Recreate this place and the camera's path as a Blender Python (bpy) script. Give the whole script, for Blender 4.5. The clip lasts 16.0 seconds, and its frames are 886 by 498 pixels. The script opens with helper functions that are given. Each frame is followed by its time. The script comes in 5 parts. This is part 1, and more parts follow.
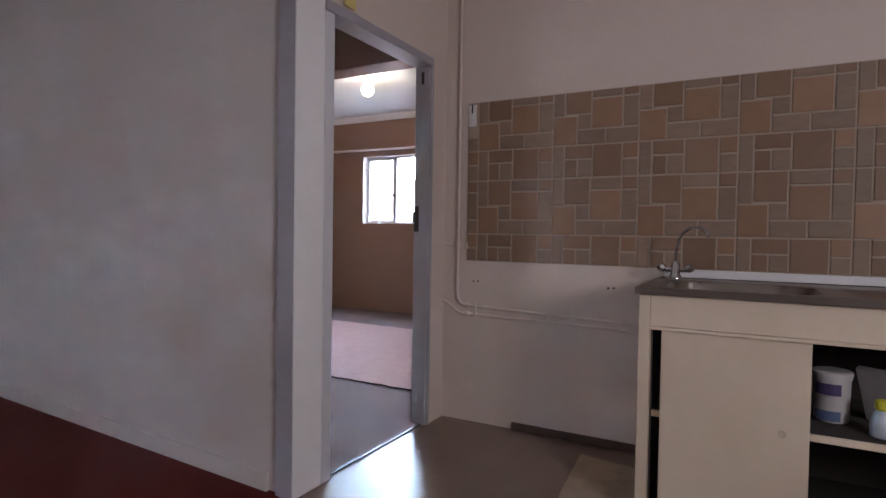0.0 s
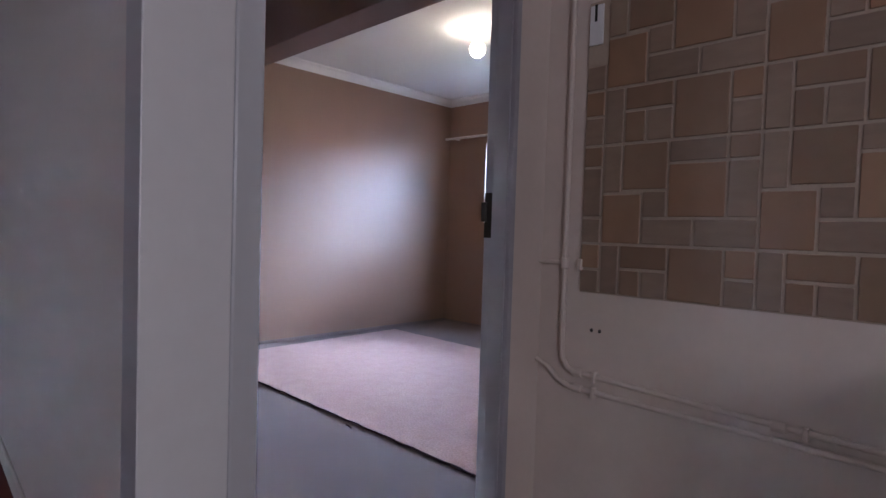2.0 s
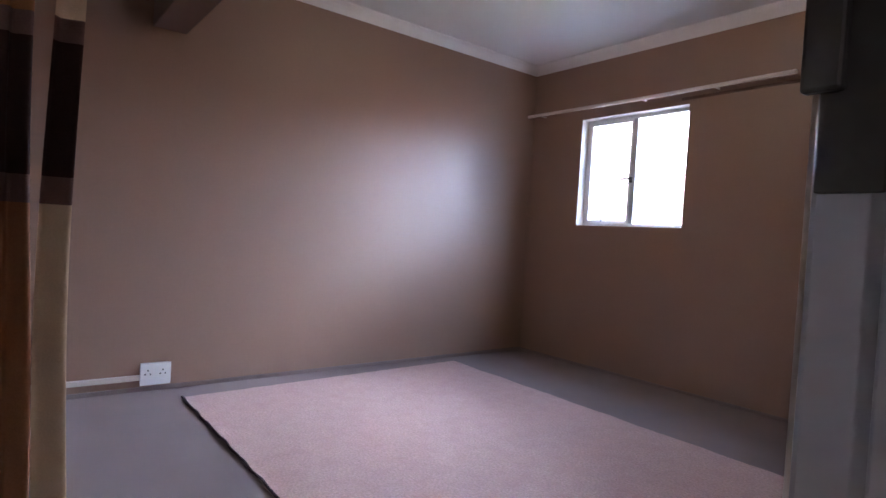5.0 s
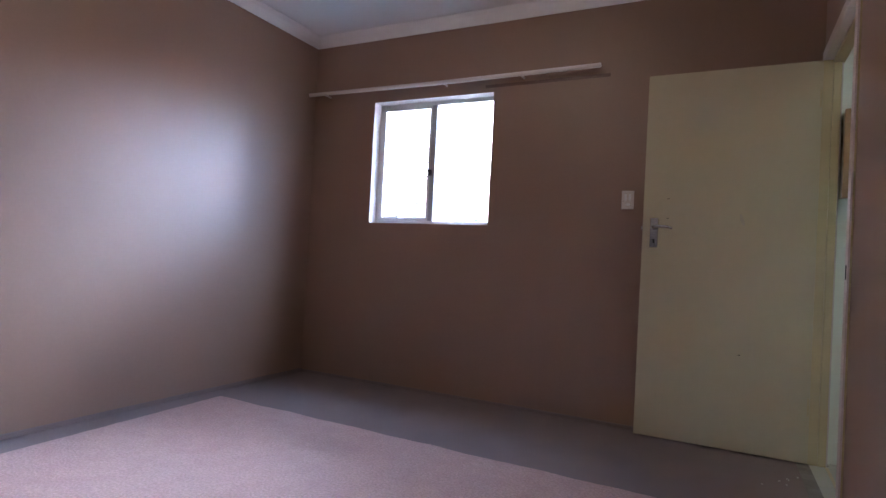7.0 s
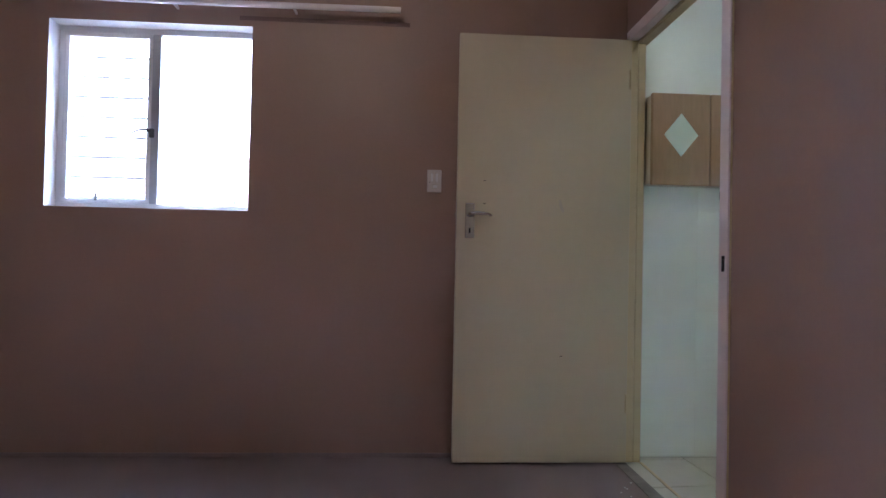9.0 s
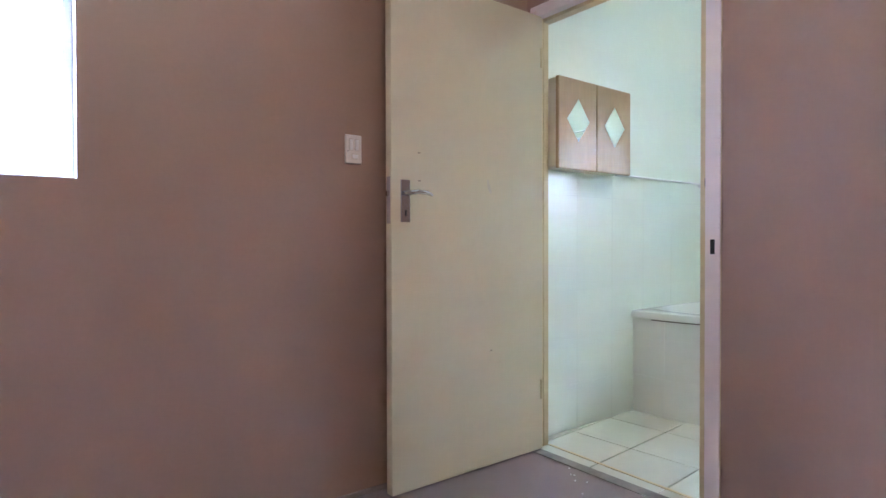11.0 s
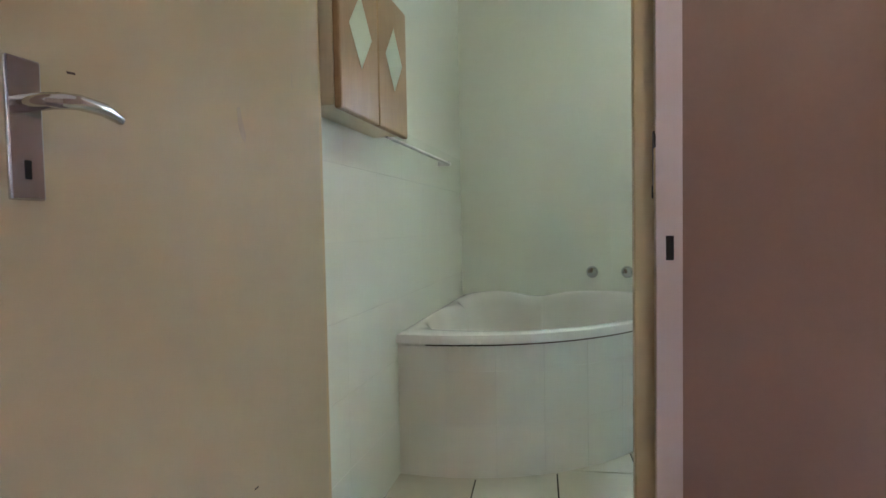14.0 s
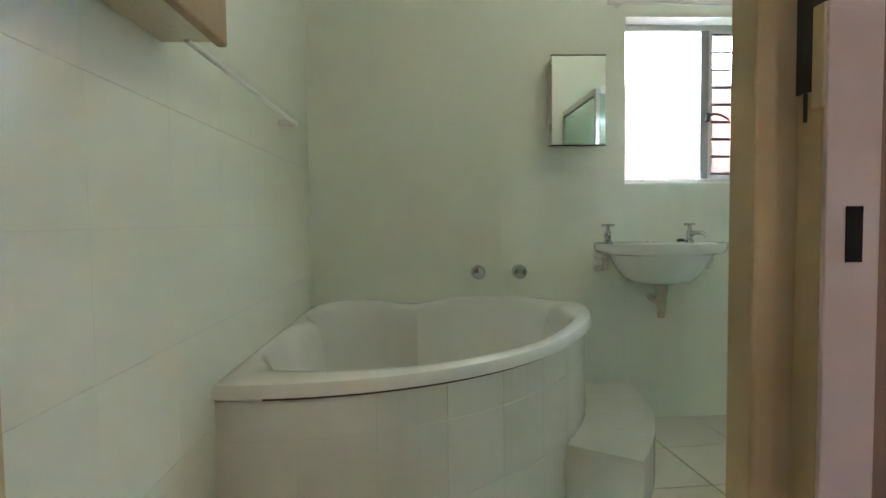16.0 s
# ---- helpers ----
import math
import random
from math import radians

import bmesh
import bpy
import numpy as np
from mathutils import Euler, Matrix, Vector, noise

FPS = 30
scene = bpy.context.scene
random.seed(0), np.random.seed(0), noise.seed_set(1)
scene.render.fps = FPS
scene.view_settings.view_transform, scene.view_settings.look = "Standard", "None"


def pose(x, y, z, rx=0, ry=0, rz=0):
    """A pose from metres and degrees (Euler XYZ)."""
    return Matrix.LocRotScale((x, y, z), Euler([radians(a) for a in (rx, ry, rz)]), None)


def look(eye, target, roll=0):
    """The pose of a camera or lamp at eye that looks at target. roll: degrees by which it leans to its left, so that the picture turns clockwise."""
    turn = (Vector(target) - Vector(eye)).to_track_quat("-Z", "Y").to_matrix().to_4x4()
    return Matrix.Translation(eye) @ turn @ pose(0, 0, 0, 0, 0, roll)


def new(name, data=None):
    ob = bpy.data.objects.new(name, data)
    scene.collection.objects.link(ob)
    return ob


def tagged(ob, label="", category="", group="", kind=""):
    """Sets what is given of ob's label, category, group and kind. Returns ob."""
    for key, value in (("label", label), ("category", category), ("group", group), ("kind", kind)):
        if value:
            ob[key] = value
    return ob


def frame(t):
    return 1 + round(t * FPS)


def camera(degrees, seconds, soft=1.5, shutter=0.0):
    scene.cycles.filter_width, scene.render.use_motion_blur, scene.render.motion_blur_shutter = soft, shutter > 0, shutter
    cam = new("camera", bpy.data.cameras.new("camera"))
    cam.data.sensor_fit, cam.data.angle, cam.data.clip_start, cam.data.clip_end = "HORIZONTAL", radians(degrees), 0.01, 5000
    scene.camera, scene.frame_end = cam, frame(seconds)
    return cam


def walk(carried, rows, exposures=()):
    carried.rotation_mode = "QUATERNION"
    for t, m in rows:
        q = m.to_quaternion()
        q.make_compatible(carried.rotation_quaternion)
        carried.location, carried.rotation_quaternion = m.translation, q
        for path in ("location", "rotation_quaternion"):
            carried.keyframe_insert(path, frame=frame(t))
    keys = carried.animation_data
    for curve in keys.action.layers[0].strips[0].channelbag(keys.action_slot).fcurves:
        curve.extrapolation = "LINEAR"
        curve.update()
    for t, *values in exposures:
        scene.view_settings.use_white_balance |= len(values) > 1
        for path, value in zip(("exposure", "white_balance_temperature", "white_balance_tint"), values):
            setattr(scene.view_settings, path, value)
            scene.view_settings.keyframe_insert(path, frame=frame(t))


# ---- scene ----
cam = camera(76.2, 16.0)
PATH = [
    (0, (5.2, -6.176, 1.048), (4.238, -4.424, 0.996), 0.9),
    (0.5, (5.103, -5.8, 1.068), (4.05, -4.101, 1.012), 1.2),
    (1, (4.992, -5.499, 1.062), (3.806, -3.889, 1.001), 1.6),
    (1.5, (4.849, -5.172, 1.075), (3.524, -3.675, 1.007), 1.8),
    (2, (4.702, -4.872, 1.079), (3.305, -3.444, 1.013), 1.8),
    (2.5, (4.591, -4.626, 1.08), (3.076, -3.322, 1.011), 2.4),
    (3, (4.419, -4.404, 1.085), (2.82, -3.206, 1.006), 2.7),
    (5.3, (3.552, -3.775, 1.025), (1.991, -2.525, 0.985), 3.7),
    (5.5, (3.475, -3.725, 1.029), (1.967, -2.411, 0.994), 3.6),
    (6, (3.333, -3.639, 1.032), (1.934, -2.21, 1.007), 3.5),
    (6.5, (3.13, -3.556, 0.97), (1.967, -1.929, 0.98), 3.6),
    (7, (2.955, -3.48, 0.947), (2.051, -1.696, 0.977), 3.0),
    (7.5, (2.777, -3.36, 0.988), (2.119, -1.471, 0.997), 2.3),
    (8, (2.606, -3.184, 0.978), (2.198, -1.226, 1.0), 1.9),
    (8.5, (2.471, -2.974, 0.983), (2.315, -0.98, 1.011), 1.5),
    (9, (2.296, -2.762, 0.968), (2.411, -0.765, 1.001), 1.2),
    (9.2, (2.228, -2.687, 0.976), (2.471, -0.702, 1.007), 1.1),
    (11.3, (1.262, -1.796, 1.0), (2.626, -0.334, 0.96), -0.2),
    (11.5, (1.229, -1.697, 1.012), (2.688, -0.33, 0.965), -0.2),
    (12, (1.259, -1.467, 1.01), (2.858, -0.267, 0.956), -0.4),
    (12.5, (1.398, -1.234, 0.999), (3.129, -0.234, 0.934), -0.7),
    (13, (1.577, -1.017, 1.008), (3.416, -0.235, 0.934), -0.8),
    (13.5, (1.793, -0.861, 1.039), (3.704, -0.278, 0.955), -1.0),
    (14, (2.047, -0.743, 1.027), (3.986, -0.258, 0.944), -1.1),
    (14.5, (2.273, -0.669, 1.019), (4.224, -0.242, 0.929), -0.7),
    (15, (2.482, -0.586, 1.013), (4.456, -0.284, 0.92), -0.8),
    (15.5, (2.654, -0.555, 1.002), (4.647, -0.429, 0.899), -0.6),
    (16, (2.828, -0.513, 0.988), (4.824, -0.594, 0.884), -0.7),
]
EXPOSURES = [(0.0, 5.95, 5850, 14), (2.0, 5.5, 5500, 16), (3.2, 5.2, 5650, 19), (5.3, 5.28, 5800, 18), (6.5, 5.1, 5700, 18), (7.5, 5.25, 5600, 18), (9.2, 5.5, 5300, 17), (11.5, 6.85, 5150, 12), (12.0, 6.8, 5550, 12), (12.5, 6.6, 5650, 12), (13.0, 6.35, 5700, 12), (14.0, 5.9, 5900, 12), (15.0, 5.57, 6400, 11), (16.0, 5.72, 6400, 10)]
walk(cam, [(t, look(eye, target, roll)) for t, eye, target, roll in PATH], EXPOSURES)

# ---- world, sun, exposure ----
world = bpy.data.worlds.new("sky")
scene.world = world
world.use_nodes = True
wn = world.node_tree
sky = wn.nodes.new("ShaderNodeTexSky")
sky.sky_type, sky.sun_disc = "NISHITA", False
sky.sun_elevation, sky.sun_rotation = radians(33), radians(5)
sky.air_density, sky.dust_density = 1.4, 1.0
wn.nodes["Background"].inputs[1].default_value = 0.15
veil = wn.nodes.new("ShaderNodeMix")
veil.data_type = "RGBA"
veil.inputs[0].default_value, veil.inputs[7].default_value = 0.8, (10.0, 11.5, 14.2, 1)  # thin even cloud over the whole sky
wn.links.new(sky.outputs[0], veil.inputs[6])
wn.links.new(veil.outputs[2], wn.nodes["Background"].inputs[0])

sun_data = bpy.data.lights.new("sun", "SUN")
sun_data.energy, sun_data.angle, sun_data.color = 2.6, radians(108), (0.50, 0.71, 1.0)
sun = new("sun", sun_data)
sun.matrix_world = look((0, 0, 20), (-0.087, -0.996, 19.351))


def fill_lamp(name, m, w, h, energy, color):
    """Added fill lamp, standing in for sky light through an opening."""
    d = bpy.data.lights.new(name, "AREA")
    d.shape, d.size, d.size_y, d.energy, d.color = "RECTANGLE", w, h, energy, color
    ob = new(name, d)
    ob.matrix_world = m
    return ob


# warm fill lamps added at assumed, unseen openings behind the walk
fill_lamp("sky_light_kitchen", look((7.10, -6.1, 1.52), (4.0, -5.1, 1.0)), 0.58, 0.68, 0.50, (1.0, 0.90, 0.84))
fill_lamp("sky_light_living", look((1.8, -8.95, 1.55), (1.9, -5.0, 1.0)), 0.38, 0.48, 0.15, (1.0, 0.92, 0.90))

# ---- materials ----


def mat(name, color, rough=0.6, grain=40.0, vary=0.12, bump=0.15, metal=0.0, stain=0.0, stain_color=(0.1, 0.08, 0.06),
        stain_scale=1.5, per_object=0.0, spec=0.5, stretch=(1, 1, 1), depth=0.002):
    """Painted, woven, wooden or stone surface with fine grain, broad mottling and stains, in metres."""
    m = bpy.data.materials.new(name)
    m.use_nodes = True
    n, l = m.node_tree.nodes, m.node_tree.links
    b = n["Principled BSDF"]
    tc = n.new("ShaderNodeNewGeometry")
    mp = n.new("ShaderNodeMapping")
    mp.inputs["Scale"].default_value = stretch
    l.new(tc.outputs["Position"], mp.inputs["Vector"])
    fine, broad = n.new("ShaderNodeTexNoise"), n.new("ShaderNodeTexNoise")
    for t, s, d in ((fine, grain, 6.0), (broad, stain_scale, 3.0)):
        t.inputs["Scale"].default_value, t.inputs["Detail"].default_value = s, d
        l.new(mp.outputs["Vector"], t.inputs["Vector"])
    dark = tuple(c * (1 - vary) for c in color)
    light = tuple(min(1, c * (1 + vary)) for c in color)
    ramp = n.new("ShaderNodeMix")
    ramp.data_type = "RGBA"
    ramp.inputs[6].default_value, ramp.inputs[7].default_value = (*dark, 1), (*light, 1)
    l.new(fine.outputs["Fac"], ramp.inputs[0])
    out = ramp.outputs[2]
    mr = n.new("ShaderNodeMapRange")
    mr.interpolation_type = "SMOOTHSTEP"
    mr.inputs["From Min"].default_value, mr.inputs["From Max"].default_value = 0.36, 0.80
    mr.inputs["To Max"].default_value = stain
    l.new(broad.outputs["Fac"], mr.inputs["Value"])
    st = n.new("ShaderNodeMix")
    st.data_type = "RGBA"
    st.inputs[7].default_value = (*stain_color, 1)
    l.new(mr.outputs["Result"], st.inputs[0])
    l.new(out, st.inputs[6])
    out = st.outputs[2]
    if per_object:
        oi, hs, mr2 = n.new("ShaderNodeObjectInfo"), n.new("ShaderNodeHueSaturation"), n.new("ShaderNodeMapRange")
        mr2.inputs["To Min"].default_value, mr2.inputs["To Max"].default_value = 1 - per_object, 1 + per_object
        l.new(oi.outputs["Random"], mr2.inputs["Value"])
        l.new(mr2.outputs["Result"], hs.inputs["Value"])
        l.new(out, hs.inputs["Color"])
        out = hs.outputs["Color"]
    l.new(out, b.inputs["Base Color"])
    rr = n.new("ShaderNodeMapRange")
    rr.inputs["To Min"].default_value, rr.inputs["To Max"].default_value = max(0.02, rough - 0.03), min(1, rough + 0.03)
    l.new(broad.outputs["Fac"], rr.inputs["Value"])
    l.new(rr.outputs["Result"], b.inputs["Roughness"])
    b.inputs["Metallic"].default_value = metal
    b.inputs["Specular IOR Level"].default_value = spec
    if bump:
        bp = n.new("ShaderNodeBump")
        bp.inputs["Strength"].default_value, bp.inputs["Distance"].default_value = bump, depth
        l.new(fine.outputs["Fac"], bp.inputs["Height"])
        l.new(bp.outputs["Normal"], b.inputs["Normal"])
    return m


def glass(name, color=(1, 1, 1), rough=0.0):
    m = bpy.data.materials.new(name)
    m.use_nodes = True
    b = m.node_tree.nodes["Principled BSDF"]
    b.inputs["Base Color"].default_value = (*color, 1)
    b.inputs["Transmission Weight"].default_value = 1.0
    b.inputs["Roughness"].default_value = rough
    b.inputs["IOR"].default_value = 1.45
    return m


def pane_glass(name, tint):
    """Thin clear window glass: light passes straight, with a Fresnel gloss."""
    m = bpy.data.materials.new(name)
    m.use_nodes = True
    n, l = m.node_tree.nodes, m.node_tree.links
    n.remove(n["Principled BSDF"])
    mix, clear, gloss, fr = n.new("ShaderNodeMixShader"), n.new("ShaderNodeBsdfTransparent"), n.new("ShaderNodeBsdfGlossy"), n.new("ShaderNodeFresnel")
    clear.inputs["Color"].default_value = (*tint, 1)
    gloss.inputs["Roughness"].default_value, fr.inputs["IOR"].default_value = 0.02, 1.45
    l.new(fr.outputs[0], mix.inputs[0])
    l.new(clear.outputs[0], mix.inputs[1])
    l.new(gloss.outputs[0], mix.inputs[2])
    l.new(mix.outputs[0], n["Material Output"].inputs["Surface"])
    return m


def glow(name, color, strength):
    m = bpy.data.materials.new(name)
    m.use_nodes = True
    b = m.node_tree.nodes["Principled BSDF"]
    b.inputs["Base Color"].default_value = (0.9, 0.9, 0.88, 1)
    b.inputs["Emission Color"].default_value = (*color, 1)
    b.inputs["Emission Strength"].default_value = strength
    return m


BROWN = mat("brown_wall_paint", (0.29, 0.175, 0.115), 0.50, 60, 0.05, 0.10, spec=0.8, stain=0.15, stain_color=(0.28, 0.15, 0.09), stain_scale=0.9)
OFFWHITE = mat("off_white_wall_paint", (0.66, 0.575, 0.52), 0.55, 50, 0.04, 0.15, stain=0.2, stain_color=(0.56, 0.48, 0.43), stain_scale=0.8)
LIVING = mat("grey_white_wall_paint", (0.60, 0.555, 0.535), 0.7, 50, 0.03, 0.12, spec=0.25, stain=0.25, stain_color=(0.50, 0.465, 0.44), stain_scale=0.7)
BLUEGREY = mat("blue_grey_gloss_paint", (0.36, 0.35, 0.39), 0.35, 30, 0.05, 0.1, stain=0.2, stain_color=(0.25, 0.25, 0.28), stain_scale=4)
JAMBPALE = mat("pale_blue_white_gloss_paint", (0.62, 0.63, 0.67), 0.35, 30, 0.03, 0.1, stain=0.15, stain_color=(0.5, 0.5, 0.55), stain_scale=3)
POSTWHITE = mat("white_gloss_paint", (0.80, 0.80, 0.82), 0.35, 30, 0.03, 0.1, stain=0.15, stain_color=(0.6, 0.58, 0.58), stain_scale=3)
CEILING = mat("white_ceiling_paint", (0.78, 0.76, 0.75), 0.7, 40, 0.03, 0.1, stain=0.15, stain_color=(0.66, 0.64, 0.62))
CORNICE = mat("white_cornice_paint", (0.80, 0.77, 0.75), 0.6, 40, 0.03, 0.05)
BEAMBROWN = mat("dark_brown_beam_paint", (0.17, 0.095, 0.07), 0.5, 40, 0.1, 0.15, stain=0.2, stain_color=(0.11, 0.06, 0.045))
CARPET = mat("grey_brown_ribbed_carpet", (0.26, 0.205, 0.19), 0.95, 260, 0.35, 0.6, stain=0.3, stain_color=(0.18, 0.145, 0.145), stain_scale=2.2, spec=0.1, depth=0.004)
RUG = mat("pink_beige_carpet_pile", (0.53, 0.365, 0.325), 0.97, 95, 0.42, 1.0, stain=0.3, stain_color=(0.42, 0.26, 0.23), stain_scale=11, spec=0.05, depth=0.006)
RUGEDGE = mat("dark_rug_binding", (0.05, 0.022, 0.03), 0.9, 200, 0.3, 0.4)
REDFLOOR = mat("red_polished_floor", (0.11, 0.012, 0.010), 0.5, 25, 0.1, 0.08, spec=0.15, stain=0.35, stain_color=(0.09, 0.011, 0.010), stain_scale=2)
VINYL = mat("brown_grey_vinyl_floor", (0.24, 0.175, 0.145), 0.4, 30, 0.1, 0.08, stain=0.45, stain_color=(0.15, 0.115, 0.095), stain_scale=2.5)
MATVINYL = mat("worn_beige_vinyl_offcut", (0.46, 0.38, 0.28), 0.45, 20, 0.15, 0.1, stain=0.6, stain_color=(0.27, 0.20, 0.14), stain_scale=9)
DOORPAINT = mat("cream_door_paint", (0.55, 0.47, 0.315), 0.42, 25, 0.03, 0.06, spec=0.06, stain=0.03, stain_color=(0.52, 0.44, 0.30), stain_scale=2)
FRAMEPAINT = mat("cream_frame_paint", (0.58, 0.46, 0.25), 0.4, 25, 0.05, 0.1, stain=0.3, stain_color=(0.5, 0.38, 0.24), stain_scale=4)
FRAMEPINK = mat("pale_frame_face_paint", (0.72, 0.62, 0.58), 0.4, 25, 0.04, 0.08, stain=0.2, stain_color=(0.6, 0.5, 0.46), stain_scale=4)
CHROME = mat("chrome", (0.62, 0.62, 0.64), 0.15, 80, 0.08, 0.02, metal=1.0, stain=0.2, stain_color=(0.35, 0.35, 0.36), stain_scale=20)
STEEL = mat("brushed_stainless_steel", (0.34, 0.31, 0.28), 0.32, 120, 0.1, 0.05, metal=1.0, stain=0.5, stain_color=(0.2, 0.17, 0.14), stain_scale=8, stretch=(0.2, 3, 1))
DARKMETAL = mat("dark_metal", (0.06, 0.055, 0.05), 0.45, 60, 0.2, 0.1, metal=0.6)
BLACKHOLE = mat("dark_recess", (0.012, 0.011, 0.011), 0.9, 60, 0.1, 0.0)
WHITEPLASTIC = mat("white_plastic", (0.74, 0.72, 0.70), 0.35, 60, 0.02, 0.03)
CREAMPLASTIC = mat("cream_plastic", (0.66, 0.60, 0.54), 0.4, 60, 0.03, 0.03)
DARKMARK = mat("dark_scuff", (0.49, 0.42, 0.31), 0.6, 30, 0.2, 0.0)
SINKCREAM = mat("cream_enamel_cabinet", (0.66, 0.56, 0.44), 0.4, 25, 0.04, 0.06, stain=0.35, stain_color=(0.56, 0.47, 0.34), stain_scale=3)
# near-black: the shade inside the sink cupboard put into the colour
CABSHADE = mat("shaded_cabinet_inside", (0.045, 0.035, 0.03), 0.8, 30, 0.2, 0.1)
TILE_TAN = mat("orange_tan_stone_tile", (0.30, 0.185, 0.115), 0.4, 18, 0.18, 0.15, stain=0.4, stain_color=(0.25, 0.13, 0.07), stain_scale=9, per_object=0.1)
TILE_BROWN = mat("brown_stone_tile", (0.235, 0.152, 0.098), 0.4, 18, 0.15, 0.15, stain=0.3, stain_color=(0.19, 0.11, 0.075), stain_scale=9, per_object=0.1)
TILE_GREY = mat("grey_stone_strip_tile", (0.265, 0.19, 0.14), 0.4, 14, 0.2, 0.15, stain=0.3, stain_color=(0.20, 0.15, 0.115), stain_scale=9, per_object=0.1, stretch=(1, 1, 3))
GROUT = mat("pale_grout", (0.43, 0.35, 0.28), 0.8, 90, 0.1, 0.2, stain=0.3, stain_color=(0.36, 0.29, 0.22), stain_scale=6)
WALLTILE = mat("white_glazed_wall_tile", (0.84, 0.86, 0.75), 0.13, 12, 0.015, 0.02, stain=0.06, stain_color=(0.78, 0.80, 0.69), stain_scale=3, per_object=0.01)
PANELTILE = mat("white_glazed_panel_tile", (0.82, 0.81, 0.74), 0.16, 12, 0.02, 0.02, stain=0.12, stain_color=(0.74, 0.72, 0.64), stain_scale=4, per_object=0.015)
TILEGROUT = mat("white_tile_grout", (0.80, 0.80, 0.72), 0.8, 90, 0.08, 0.1, stain=0.3, stain_color=(0.60, 0.59, 0.52), stain_scale=5)
BATHPAINT = mat("pale_green_white_paint", (0.85, 0.86, 0.76), 0.25, 40, 0.02, 0.06, stain=0.1, stain_color=(0.70, 0.74, 0.66))
FLOORTILE = mat("cream_ceramic_floor_tile", (0.70, 0.67, 0.56), 0.25, 10, 0.06, 0.04, stain=0.12, stain_color=(0.55, 0.52, 0.42), stain_scale=5, per_object=0.03)
STRIPGREY = mat("worn_grey_strip", (0.22, 0.19, 0.16), 0.6, 60, 0.25, 0.2, stain=0.7, stain_color=(0.09, 0.07, 0.055), stain_scale=9)
LOCKMETAL = mat("dull_lock_metal", (0.30, 0.25, 0.23), 0.5, 60, 0.15, 0.1, metal=0.6)
FLOORGROUT = mat("dark_floor_grout", (0.05, 0.042, 0.032), 0.9, 90, 0.2, 0.2)
ACRYLIC = mat("white_bath_acrylic", (0.85, 0.84, 0.79), 0.12, 10, 0.01, 0.0, stain=0.08, stain_color=(0.72, 0.71, 0.67))
CERAMIC = mat("white_basin_ceramic", (0.78, 0.78, 0.74), 0.1, 10, 0.01, 0.0, stain=0.12, stain_color=(0.66, 0.62, 0.54), stain_scale=8)
TRAPSTAIN = mat("yellowed_plastic_trap", (0.60, 0.52, 0.38), 0.45, 30, 0.1, 0.05, stain=0.6, stain_color=(0.35, 0.25, 0.14), stain_scale=15)
PINE = mat("varnished_pine", (0.41, 0.26, 0.13), 0.4, 22, 0.16, 0.08, stain=0.3, stain_color=(0.38, 0.21, 0.09), stain_scale=6, stretch=(3.5, 3.5, 0.5))
PINEPALE = mat("pale_pine_side", (0.72, 0.65, 0.48), 0.45, 22, 0.1, 0.06, stain=0.2, stain_color=(0.5, 0.38, 0.2), stain_scale=5, stretch=(1, 4, 0.6))
WINWHITE = mat("white_window_paint", (0.70, 0.67, 0.65), 0.4, 40, 0.04, 0.08, stain=0.2, stain_color=(0.5, 0.46, 0.42), stain_scale=5)
WINGREY = mat("grey_window_paint", (0.40, 0.39, 0.40), 0.45, 40, 0.06, 0.08, stain=0.2, stain_color=(0.28, 0.26, 0.25), stain_scale=5)
SHOWERALU = mat("pale_shower_aluminium", (0.62, 0.64, 0.62), 0.35, 60, 0.05, 0.05, metal=0.7)
CURT_RUST = mat("rust_brown_curtain", (0.33, 0.135, 0.06), 0.85, 220, 0.2, 0.3, spec=0.15)
CURT_CREAM = mat("cream_curtain_lining", (0.62, 0.45, 0.29), 0.85, 220, 0.12, 0.3, spec=0.15)
CURT_DARK = mat("dark_brown_curtain_band", (0.045, 0.022, 0.018), 0.85, 220, 0.2, 0.3, spec=0.15)
CURT_MAUVE = mat("mauve_brown_curtain_band", (0.17, 0.10, 0.085), 0.85, 220, 0.2, 0.3, spec=0.15)
DARKWOOD = mat("dark_brown_worn_wood", (0.07, 0.045, 0.035), 0.7, 30, 0.3, 0.3, stain=0.5, stain_color=(0.14, 0.10, 0.08), stain_scale=12)
BLACKWOOD = mat("black_cabinet_veneer", (0.012, 0.010, 0.011), 0.35, 30, 0.2, 0.05)
RODWOOD = mat("reddish_brown_curtain_rod", (0.12, 0.05, 0.03), 0.4, 30, 0.2, 0.1)
RODWHITE = mat("white_rod_paint", (0.74, 0.66, 0.62), 0.4, 30, 0.05, 0.05)
CLEAR = pane_glass("window_glass", (0.97, 0.985, 0.985))
FROST = glass("obscure_glass", (0.93, 0.95, 0.96), 0.13)
SHOWERGLASS = glass("green_shower_glass", (0.62, 0.82, 0.75), 0.05)
MIRROR = mat("mirror_silver", (0.86, 0.90, 0.87), 0.0, 10, 0.0, 0.0, metal=1.0)
MIRROR.node_tree.nodes["Principled BSDF"].inputs["Roughness"].default_value = 0.02
for lk in list(MIRROR.node_tree.links):
    if lk.to_socket.name == "Roughness":
        MIRROR.node_tree.links.remove(lk)
BULB = glow("lit_bulb_glass", (1.0, 0.82, 0.56), 1.35)
BATHBULB = glow("lit_greenish_bulb_glass", (0.98, 1.0, 0.74), 1.05)
